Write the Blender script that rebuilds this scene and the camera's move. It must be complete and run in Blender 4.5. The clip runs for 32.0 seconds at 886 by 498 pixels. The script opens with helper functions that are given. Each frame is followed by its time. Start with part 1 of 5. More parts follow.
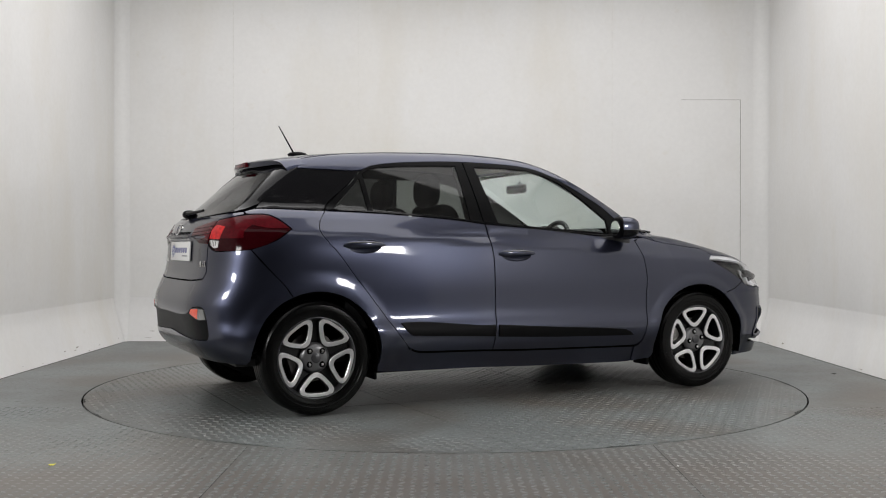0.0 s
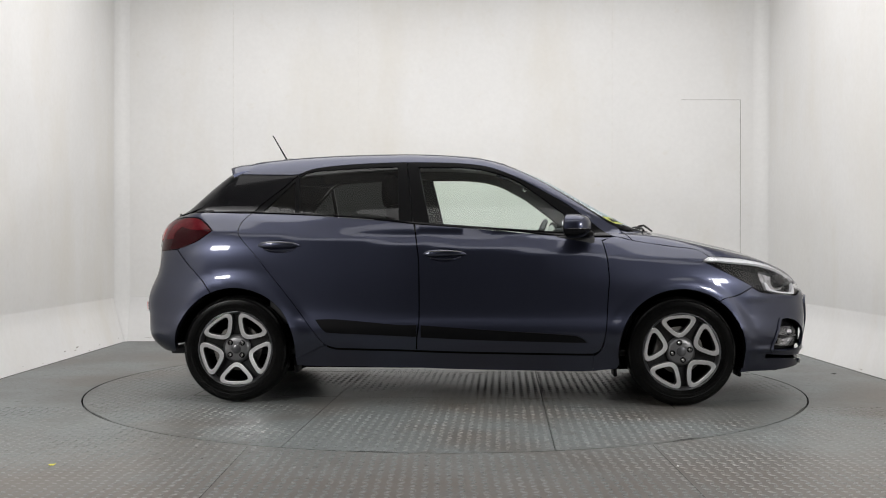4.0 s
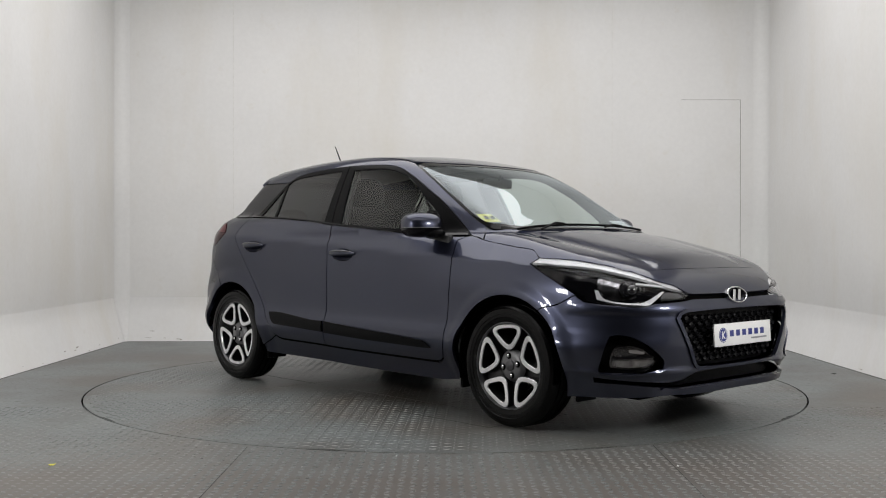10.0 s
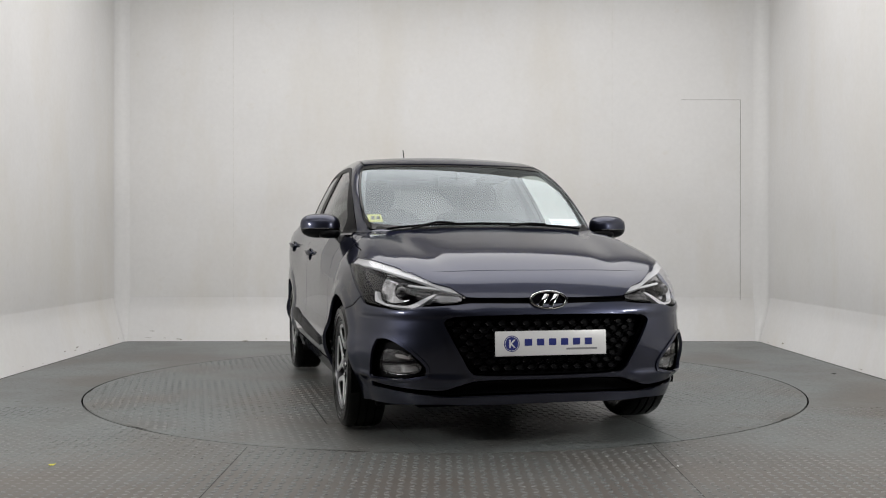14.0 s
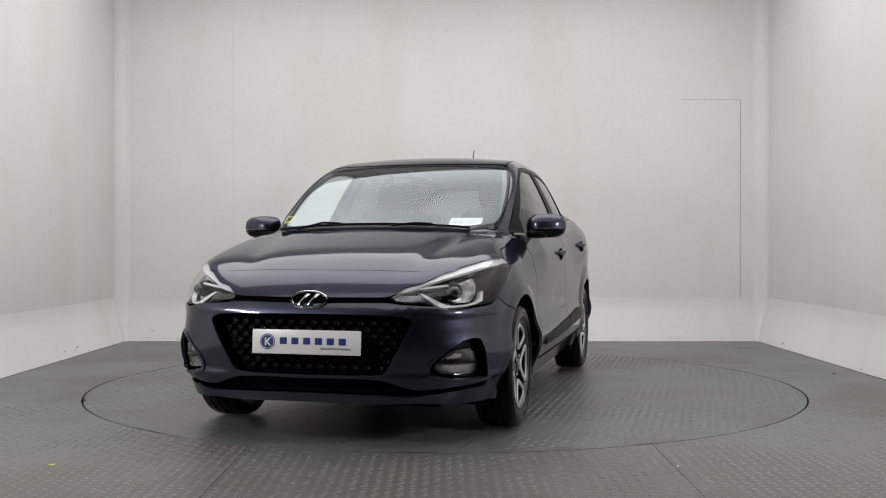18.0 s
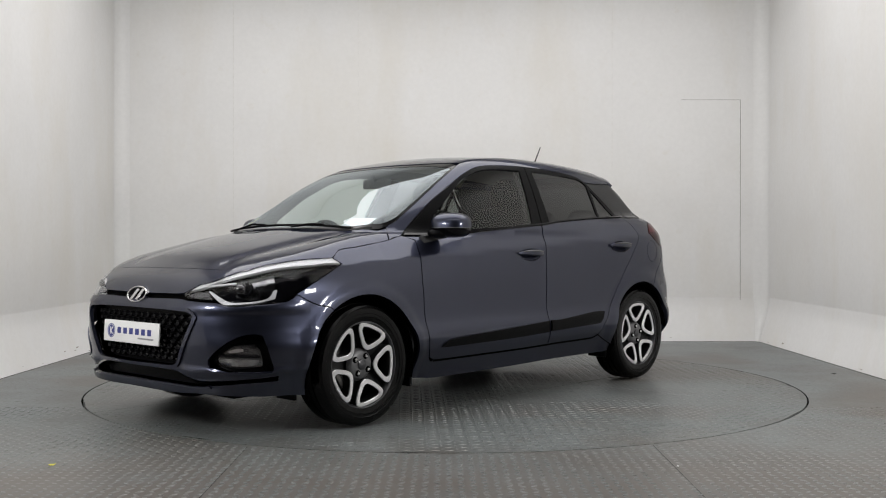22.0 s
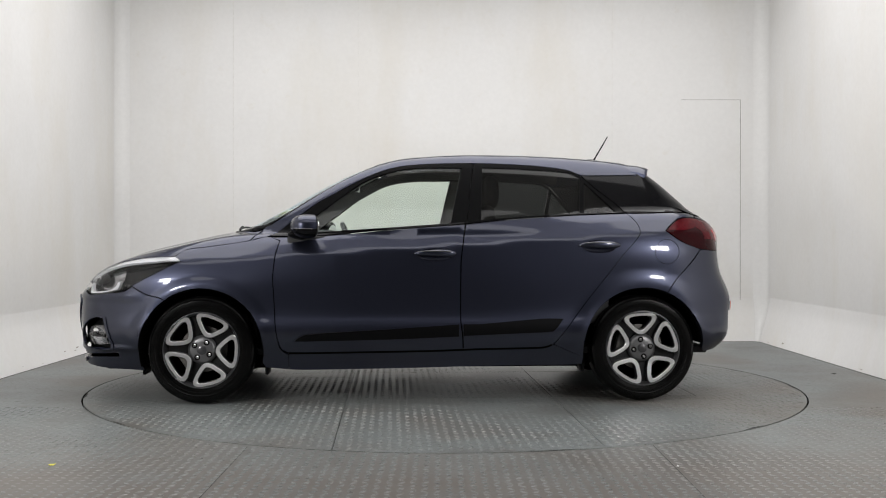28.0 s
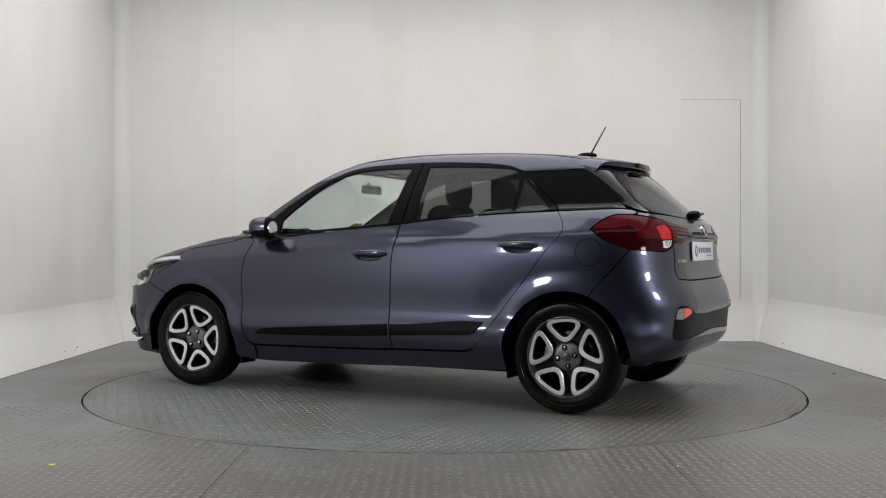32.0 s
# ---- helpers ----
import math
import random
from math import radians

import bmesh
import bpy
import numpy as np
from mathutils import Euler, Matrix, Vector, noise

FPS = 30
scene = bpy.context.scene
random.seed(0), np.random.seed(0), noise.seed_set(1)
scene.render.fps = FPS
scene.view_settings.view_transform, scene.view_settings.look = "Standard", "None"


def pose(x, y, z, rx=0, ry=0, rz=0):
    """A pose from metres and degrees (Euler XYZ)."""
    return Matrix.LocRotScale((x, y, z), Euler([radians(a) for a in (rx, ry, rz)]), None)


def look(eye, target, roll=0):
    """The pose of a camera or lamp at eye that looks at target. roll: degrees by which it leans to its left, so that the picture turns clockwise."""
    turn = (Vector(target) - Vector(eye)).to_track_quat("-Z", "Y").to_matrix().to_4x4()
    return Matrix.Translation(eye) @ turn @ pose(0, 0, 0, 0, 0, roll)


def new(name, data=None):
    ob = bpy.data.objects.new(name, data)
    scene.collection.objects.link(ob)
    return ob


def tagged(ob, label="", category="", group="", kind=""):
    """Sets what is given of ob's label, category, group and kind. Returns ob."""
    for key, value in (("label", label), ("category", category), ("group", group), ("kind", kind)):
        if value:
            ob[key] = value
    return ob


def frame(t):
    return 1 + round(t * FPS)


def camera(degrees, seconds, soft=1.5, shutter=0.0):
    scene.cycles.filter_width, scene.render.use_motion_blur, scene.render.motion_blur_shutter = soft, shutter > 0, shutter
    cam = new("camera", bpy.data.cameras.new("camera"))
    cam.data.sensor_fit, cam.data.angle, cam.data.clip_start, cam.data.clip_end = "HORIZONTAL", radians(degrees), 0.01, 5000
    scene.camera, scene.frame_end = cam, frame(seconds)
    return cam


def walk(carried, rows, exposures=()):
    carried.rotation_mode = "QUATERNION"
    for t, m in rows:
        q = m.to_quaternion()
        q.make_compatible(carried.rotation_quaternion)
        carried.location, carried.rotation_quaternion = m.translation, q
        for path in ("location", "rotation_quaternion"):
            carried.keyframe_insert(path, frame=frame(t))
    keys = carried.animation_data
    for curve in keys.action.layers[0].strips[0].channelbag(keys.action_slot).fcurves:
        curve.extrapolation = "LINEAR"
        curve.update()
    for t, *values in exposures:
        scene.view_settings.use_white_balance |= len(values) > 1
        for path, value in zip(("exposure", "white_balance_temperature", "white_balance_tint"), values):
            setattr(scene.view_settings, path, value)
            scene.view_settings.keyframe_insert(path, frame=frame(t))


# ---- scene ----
cam = camera(46.92, 32.0, 1.1)
EYE = (.012, -6.734, .912)
walk(cam, [(0, look(EYE, (.012, 0, .894))), (32, look(EYE, (.012, 0, .894)))], exposures=[(0, -.06), (3, .18), (7, -.07), (9, -.23), (11, -.03), (13, -.09), (17, -.15), (20, -.16), (23, -.06), (25, -.12), (28, .11), (30, .17), (32, -.10)])

# the angle of the turning floor, time by time
TURN = [(0, 25.78), (2, 11.2), (4, -3.39), (6, -17.98), (8, -32.58), (9, -39.88), (10, -47.19), (11, -54.45), (12, -61.76), (13, -69.17), (14, -76.43),
        (15.25, -85.5), (16.5, -94.53), (17.5, -101.37), (18.5, -108.02), (19.5, -114.55), (20.5, -121.45), (21.75, -130.8), (23, -140.3), (25.5, -158.75), (28, -177.12), (30, -191.95), (32, -206.71)]
OFF = (.1357, -.0333)

# ---- world and light ----
world = bpy.data.worlds.new("studio_air")
world.use_nodes = True
world.node_tree.nodes["Background"].inputs[0].default_value = (.5, .52, .55, 1)
world.node_tree.nodes["Background"].inputs[1].default_value = .05
scene.world = world


def area(name, m, w, h, power, colour=(1, .97, .92)):
    data = bpy.data.lights.new(name, "AREA")
    data.shape, data.size, data.size_y, data.energy, data.color = "RECTANGLE", w, h, power, colour
    ob = new(name, data)
    ob.matrix_world = m
    return ob


# ---- materials ----
def material(name, colour, rough=.5, metal=0.0, grain=0.0, scale=60, bump=0.0, coat=0.0, spread=0.0, spread_scale=2.0, coat_rough=.03, spec=.5):
    """A surface with fine grain, broad unevenness and relief."""
    m = bpy.data.materials.new(name)
    m.use_nodes = True
    t = m.node_tree
    b = t.nodes["Principled BSDF"]
    b.inputs["Base Color"].default_value = (*colour, 1)
    b.inputs["Roughness"].default_value, b.inputs["Metallic"].default_value = rough, metal
    b.inputs["Coat Weight"].default_value, b.inputs["Coat Roughness"].default_value = coat, coat_rough
    b.inputs["Specular IOR Level"].default_value = spec
    where = t.nodes.new("ShaderNodeTexCoord").outputs["Object"]
    if grain or spread:
        fine, broad = t.nodes.new("ShaderNodeTexNoise"), t.nodes.new("ShaderNodeTexNoise")
        fine.inputs["Scale"].default_value, broad.inputs["Scale"].default_value = scale, spread_scale
        fine.inputs["Detail"].default_value, broad.inputs["Detail"].default_value = 4, 5
        for n in (fine, broad):
            t.links.new(where, n.inputs["Vector"])
        last = None
        for n, amount in ((fine, grain), (broad, spread)):
            r = t.nodes.new("ShaderNodeMapRange")
            r.inputs["From Min"].default_value, r.inputs["From Max"].default_value = .3, .7
            r.inputs["To Min"].default_value, r.inputs["To Max"].default_value = 1 - amount, 1 + amount
            t.links.new(n.outputs["Fac"], r.inputs["Value"])
            mix = t.nodes.new("ShaderNodeVectorMath")
            mix.operation = "SCALE"
            mix.inputs[0].default_value = colour
            if last:
                t.links.new(last, mix.inputs[0])
            t.links.new(r.outputs[0], mix.inputs["Scale"])
            last = mix.outputs[0]
        t.links.new(last, b.inputs["Base Color"])
        rr = t.nodes.new("ShaderNodeMapRange")
        rr.inputs["To Min"].default_value, rr.inputs["To Max"].default_value = max(rough - .5 * spread - .02, .01), min(rough + .5 * spread + .02, 1)
        t.links.new(broad.outputs["Fac"], rr.inputs["Value"])
        t.links.new(rr.outputs[0], b.inputs["Roughness"])
    if bump:
        n, k = t.nodes.new("ShaderNodeTexNoise"), t.nodes.new("ShaderNodeBump")
        n.inputs["Scale"].default_value, n.inputs["Detail"].default_value = scale, 3
        k.inputs["Strength"].default_value, k.inputs["Distance"].default_value = bump, .004
        t.links.new(where, n.inputs["Vector"])
        t.links.new(n.outputs["Fac"], k.inputs["Height"])
        t.links.new(k.outputs[0], b.inputs["Normal"])
    return m


def glass(name, tint, gloss=.95, base=.045, sheen=(1, 1, 1)):
    """A pane: what is behind it, tinted, under the gloss of its face."""
    m = bpy.data.materials.new(name)
    m.use_nodes = True
    t = m.node_tree
    t.nodes.remove(t.nodes["Principled BSDF"])
    clear, shine, f, mix, power, scale = (t.nodes.new(k) for k in ("ShaderNodeBsdfTransparent", "ShaderNodeBsdfGlossy", "ShaderNodeLayerWeight", "ShaderNodeMixShader", "ShaderNodeMath", "ShaderNodeMath"))
    clear.inputs[0].default_value = (*tint, 1)
    shine.inputs["Roughness"].default_value = .015
    shine.inputs["Color"].default_value = (*sheen, 1)
    f.inputs["Blend"].default_value = .5
    power.operation, scale.operation = "POWER", "MULTIPLY_ADD"
    power.inputs[1].default_value = 4.5
    above = t.nodes.new("ShaderNodeMath")
    above.operation = "MAXIMUM"
    above.inputs[1].default_value = .0001
    scale.inputs[1].default_value, scale.inputs[2].default_value = gloss, base
    t.links.new(f.outputs["Facing"], above.inputs[0])
    t.links.new(above.outputs[0], power.inputs[0])
    t.links.new(power.outputs[0], scale.inputs[0])
    t.links.new(scale.outputs[0], mix.inputs[0])
    t.links.new(clear.outputs[0], mix.inputs[1])
    t.links.new(shine.outputs[0], mix.inputs[2])
    t.links.new(mix.outputs[0], t.nodes["Material Output"].inputs[0])
    return m


PAINT = material("blue_grey_metallic_paint", (.045, .049, .075), .36, .95, .10, 1800, 0, 1.0, .02, 1.5, .05)
# flakes lie under the clear coat, so their own edge gloss stays dim
PAINT.node_tree.nodes["Principled BSDF"].inputs["Specular Tint"].default_value = (.22, .23, .27, 1)
PAINT.node_tree.nodes["Principled BSDF"].inputs["Coat IOR"].default_value = 1.45
GLOSS_BLACK = material("gloss_black_trim", (.004, .004, .005), .05, 0, .05, 300, 0, 0, .02, 3, spec=.17)
MATT_BLACK = material("grained_black_plastic", (.0035, .0035, .004), .42, 0, .15, 500, .12, 0, .05, 6, spec=.07)
RUBBER = material("black_tyre_rubber", (.0020, .0020, .0020), .24, 0, .2, 240, .10, 0, .10, 9, spec=.17)
DARK = material("unlit_black_lining", (.002, .002, .002), .9, 0, .1, 90, spec=.02)
GLASS_CLEAR = glass("lightly_tinted_glass", (.87, .935, .885), .9, .035)
GLASS_DARK = glass("dark_privacy_glass", (.155, .162, .160), .85, .03)
GLASS_SCREEN = glass("windscreen_glass", (.88, .94, .95), .95, .085, (.88, .96, 1))
SATIN_BLACK = material("satin_black_frame", (.0028, .0028, .0032), .36, 0, .1, 400, .05, 0, .03, 6, spec=.06)
FACE = material("machined_wheel_face", (.84, .84, .85), .32, .95, .08, 900, .02, .4, .05, 8)
FOG_REFLECTOR = material("dim_fog_reflector", (.11, .11, .115), .18, .9, .7, 40, .7, .4, .4, 20)
BAND = material("white_light_band", (.66, .67, .69), .22, .1, .03, 200, 0, .5, .03, 10)
SILVER = material("machined_alloy", (.55, .55, .56), .22, 1.0, .08, 700, .05, .4, .05, 8)
GUNMETAL = material("dark_grey_wheel_paint", (.07, .07, .075), .35, .6, .1, 400, 0, .5, .05, 8)
WHEEL_DARK = material("dark_wheel_paint", (.028, .028, .029), .34, .7, .1, 400, 0, .3, .05, 8, spec=.25)
HUB = material("grey_wheel_hub", (.16, .16, .165), .38, .7, .1, 500, .03, .1, .05, 8)
RIBBED = material("ribbed_chrome", (.42, .42, .43), .15, 1.0, .5, 25, .6, 0, .3, 30)
LENS_DARK = material("dark_projector_glass", (.012, .012, .014), .04, 0, .1, 60, 0, 1.0, .05, 9)
GRILLE_PAD = material("grey_black_grille_pad", (.006, .006, .007), .32, 0, .1, 300, 0, 0, .05, 9, spec=.26)
CHROME = material("bright_chrome", (.75, .75, .76), .07, 1.0, .02, 300, 0, 0, .02, 5)
IRON = material("brake_iron", (.22, .21, .20), .42, .8, .2, 150, .1, 0, .15, 12)
LAMP_CLEAR = glass("clear_lamp_cover", (.98, .98, .99), .6, .04)
RED_LENS = material("red_lamp_lens", (.070, .003, .006), .12, 0, .2, 60, 0, 0, .2, 14, spec=.14)
DARK_RED = material("smoked_red_lens", (.022, .0012, .0025), .10, 0, .15, 90, 0, 0, .1, 14, spec=.11)
WHITE_LENS = material("ribbed_white_lens", (.72, .72, .72), .15, .2, .2, 120, .2, 1.0, .1, 14)
GREY_LENS = material("clear_grey_lens", (.20, .20, .20), .12, .3, .2, 120, .2, 1.0, .1, 14)
RETRO_RED = material("bright_red_reflector", (.75, .075, .03), .15, 0, .2, 160, .2, .5, .1, 14)
# brighter copy of the lens red: its lit glow is put into the colour
LIT_RED = material("lit_red_lens", (.48, .011, .012), .12, 0, .35, 60, .1, .2, .2, 14, spec=.2)
WHITE = material("white_plate_plastic", (.80, .80, .80), .3, 0, .02, 200, 0, .3, .02, 6)
NAVY = material("navy_print", (.02, .03, .20), .4, 0, .05, 200)
GREY_PRINT = material("grey_print", (.25, .25, .27), .4, 0, .05, 200)
YELLOW = material("yellow_sticker", (.62, .58, .06), .5, 0, .05, 200)
CLOTH = material("charcoal_seat_cloth", (.014, .014, .015), .9, 0, .15, 120, 0, 0, .15, 8, spec=.1)
TRIM_GREY = material("grey_pillar_trim", (.13, .128, .125), .9, 0, .06, 120, 0, 0, .05, 4)
HEADLINER = material("pale_grey_headliner", (.45, .44, .42), .95, 0, .06, 120, 0, 0, .05, 4)
DASH = material("dark_dashboard_plastic", (.018, .018, .02), .6, 0, .2, 400, .2, 0, .1, 7)
WALL = material("white_painted_studio_wall", (.79, .785, .775), .42, 0, .015, 25, .03, 0, .035, .8)



def streaks(m, warm, amount):
    """Faint warm stains that run down a wall, and soft patches."""
    t = m.node_tree
    b = t.nodes["Principled BSDF"]
    old = b.inputs["Base Color"].links[0].from_socket
    where = t.nodes.new("ShaderNodeTexCoord").outputs["Object"]
    for squash, scale, lo, hi, k in (((1, 1, .3), 1.3, .50, .74, amount), ((1, 1, .7), .6, .48, .70, .7 * amount), ((1, 1, 1), 9, .62, .74, .5 * amount)):
        mp, n, r, mix = t.nodes.new("ShaderNodeMapping"), t.nodes.new("ShaderNodeTexNoise"), t.nodes.new("ShaderNodeMapRange"), t.nodes.new("ShaderNodeMix")
        mp.inputs["Scale"].default_value = squash
        n.inputs["Scale"].default_value, n.inputs["Detail"].default_value, n.inputs["Roughness"].default_value = scale, 5, .6
        r.inputs["From Min"].default_value, r.inputs["From Max"].default_value, r.inputs["To Max"].default_value = lo, hi, k
        mix.data_type = "RGBA"
        mix.inputs["B"].default_value = (*warm, 1)
        t.links.new(where, mp.inputs["Vector"])
        t.links.new(mp.outputs[0], n.inputs["Vector"])
        t.links.new(n.outputs["Fac"], r.inputs["Value"])
        t.links.new(r.outputs[0], mix.inputs["Factor"])
        t.links.new(old, mix.inputs["A"])
        old = mix.outputs["Result"]
    t.links.new(old, b.inputs["Base Color"])
    return m


streaks(WALL, (.68, .63, .53), .34)


def worn_floor(name, paint, bare, rough, metal=0.0, wear=1.0, trodden=False):
    """Old grey floor paint, rubbed through in broad patches, with brown dirt and dark specks."""
    m = material(name, paint, rough, 0, .16, 38, .10, 0, .10, 1.3)
    t = m.node_tree
    b = t.nodes["Principled BSDF"]
    b.inputs["Specular IOR Level"].default_value = .38
    old = b.inputs["Base Color"].links[0].from_socket
    where = t.nodes.new("ShaderNodeTexCoord").outputs["Object"]
    worn = None
    for scale, detail, lo, hi, colour, amount in ((1.05, 5, .44, .60, bare, wear), (.5, 4, .50, .68, (.130, .108, .086), .65), (6, 6, .58, .72, (.095, .078, .060), .45), (13, 3, .66, .70, (.03, .027, .024), .7), (42, 4, .54, .66, (.055, .050, .045), .58), (30, 3, .64, .69, (.27, .275, .27), .4)):
        n, r, mix = t.nodes.new("ShaderNodeTexNoise"), t.nodes.new("ShaderNodeMapRange"), t.nodes.new("ShaderNodeMix")
        n.inputs["Scale"].default_value, n.inputs["Detail"].default_value, n.inputs["Roughness"].default_value = scale, detail, .62
        r.inputs["From Min"].default_value, r.inputs["From Max"].default_value, r.inputs["To Max"].default_value = lo, hi, amount
        mix.data_type = "RGBA"
        mix.inputs["B"].default_value = (*colour, 1)
        t.links.new(where, n.inputs["Vector"])
        t.links.new(n.outputs["Fac"], r.inputs["Value"])
        t.links.new(r.outputs[0], mix.inputs["Factor"])
        t.links.new(old, mix.inputs["A"])
        old = mix.outputs["Result"]
        if worn is None:
            worn = r.outputs[0]
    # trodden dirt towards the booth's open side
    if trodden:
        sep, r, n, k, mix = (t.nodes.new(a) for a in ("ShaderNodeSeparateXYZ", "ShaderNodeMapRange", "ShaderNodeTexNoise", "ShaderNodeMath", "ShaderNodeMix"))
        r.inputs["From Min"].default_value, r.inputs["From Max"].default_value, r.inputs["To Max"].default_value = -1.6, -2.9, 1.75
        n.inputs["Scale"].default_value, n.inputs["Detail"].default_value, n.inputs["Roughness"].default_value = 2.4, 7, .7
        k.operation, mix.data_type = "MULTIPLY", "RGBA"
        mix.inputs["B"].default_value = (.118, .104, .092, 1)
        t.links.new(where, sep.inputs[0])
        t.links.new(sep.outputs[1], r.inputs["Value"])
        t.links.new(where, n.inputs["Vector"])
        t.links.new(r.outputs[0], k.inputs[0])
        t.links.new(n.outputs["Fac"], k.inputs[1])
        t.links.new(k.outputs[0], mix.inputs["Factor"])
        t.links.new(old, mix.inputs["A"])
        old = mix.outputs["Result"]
    t.links.new(old, b.inputs["Base Color"])
    if metal:
        k = t.nodes.new("ShaderNodeMath")
        k.operation = "MULTIPLY"
        k.inputs[1].default_value = metal
        t.links.new(worn, k.inputs[0])
        t.links.new(k.outputs[0], b.inputs["Metallic"])
    return m


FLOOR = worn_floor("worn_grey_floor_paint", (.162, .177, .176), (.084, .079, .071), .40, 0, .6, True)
TABLE = worn_floor("worn_turntable_paint", (.150, .164, .163), (.074, .069, .061), .38, 0, .65)
TREAD = worn_floor("worn_tread_metal", (.166, .180, .179), (.25, .246, .238), .34, .4)
JOINT = material("dark_joint", (.03, .03, .028), .8, 0, .2, 90)
SEAM_LINE = material("grey_wall_joint", (.26, .25, .21), .8, 0, .4, 6)
HALL = material("dark_hall_behind_the_booth", (.03, .03, .032), .85, 0, .2, 8, 0, 0, .2, .7)
STRIP = material("pale_corner_strip", (.79, .785, .775), .4, 0, .02, 30)
CHIP = material("scuffed_bare_plaster", (.30, .27, .22), .8, 0, .3, 60)
FAINT = material("filled_joint", (.745, .735, .71), .5, 0, .1, 30)


# ---- the car's skin: a smooth solid, from which every panel is cut ----
def spline(*pts):
    """A natural cubic spline through the points, straight beyond its ends."""
    xs, ys = np.array(pts, float).T
    h = np.diff(xs)
    a = np.eye(len(xs))
    b = np.zeros(len(xs))
    for i in range(1, len(xs) - 1):
        a[i, i - 1:i + 2] = h[i - 1], 2 * (h[i - 1] + h[i]), h[i]
        b[i] = 6 * ((ys[i + 1] - ys[i]) / h[i] - (ys[i] - ys[i - 1]) / h[i - 1])
    m = np.linalg.solve(a, b)

    def value(x):
        x = np.asarray(x, float)
        c = np.clip(x, xs[0], xs[-1])
        i = np.clip(np.searchsorted(xs, c) - 1, 0, len(xs) - 2)
        u, v, g = xs[i + 1] - c, c - xs[i], h[i]
        y = (m[i] * u ** 3 + m[i + 1] * v ** 3) / (6 * g) + (ys[i] / g - m[i] * g / 6) * u + (ys[i + 1] / g - m[i + 1] * g / 6) * v
        s0 = (ys[1] - ys[0]) / h[0] - h[0] * m[1] / 6
        s1 = (ys[-1] - ys[-2]) / h[-1] + h[-1] * m[-2] / 6
        return y + np.where(x < xs[0], s0 * (x - xs[0]), 0) + np.where(x > xs[-1], s1 * (x - xs[-1]), 0)
    return value


def soft(d, r):
    return 0.5 * (d + np.sqrt(d * d + r * r))


def smax(a, b, k):
    h = np.maximum(k - np.abs(a - b), 0) / k
    return np.maximum(a, b) + h * h * k / 4


FLANK = spline((.14, .775), (.22, .800), (.30, .834), (.36, .860), (.40, .867), (.44, .868), (.47, .861), (.50, .851), (.54, .845), (.60, .8435), (.68, .8445), (.76, .8425), (.84, .8375), (.92, .830), (1.0, .820), (1.1, .806), (1.3, .78))
NOSE = spline((.13, 2.015), (.20, 2.070), (.26, 2.078), (.37, 2.089), (.50, 2.102), (.60, 2.096), (.72, 2.052), (.85, 2.0), (1.05, 1.95))
TAIL = spline((.22, 1.71), (.28, 1.80), (.342, 1.866), (.457, 1.896), (.573, 1.908), (.66, 1.888), (.74, 1.852), (.80, 1.838), (.876, 1.832), (.954, 1.826), (1.04, 1.797), (1.12, 1.74), (1.3, 1.55))
HOOD = spline((-2.0, .80), (-1.90, .98), (-1.80, 1.065), (-1.65, 1.115), (-1.4, 1.13), (-1.0, 1.115), (0, 1.065), (.6, 1.04), (1.0, 1.022), (1.17, 1.006), (1.26, .990), (1.41, .957), (1.59, .915), (1.77, .863), (1.94, .785), (2.03, .725), (2.12, .62))
SCREEN = spline((.98, 1.165), (1.022, 1.095), (1.103, .940), (1.214, .740), (1.282, .62), (1.374, .43), (1.42, .315), (1.5, .08))
ROOF = spline((-1.6, 1.405), (-1.476, 1.416), (-1.33, 1.434), (-1.11, 1.458), (-.95, 1.471), (-.75, 1.482), (-.44, 1.490), (-.24, 1.490), (0, 1.478), (.19, 1.458), (.37, 1.418), (.6, 1.33))
BACK = spline((1.0, -1.85), (1.089, -1.765), (1.134, -1.715), (1.237, -1.60), (1.34, -1.475), (1.45, -1.33))


def crease(x):
    return .90 - .06 * x


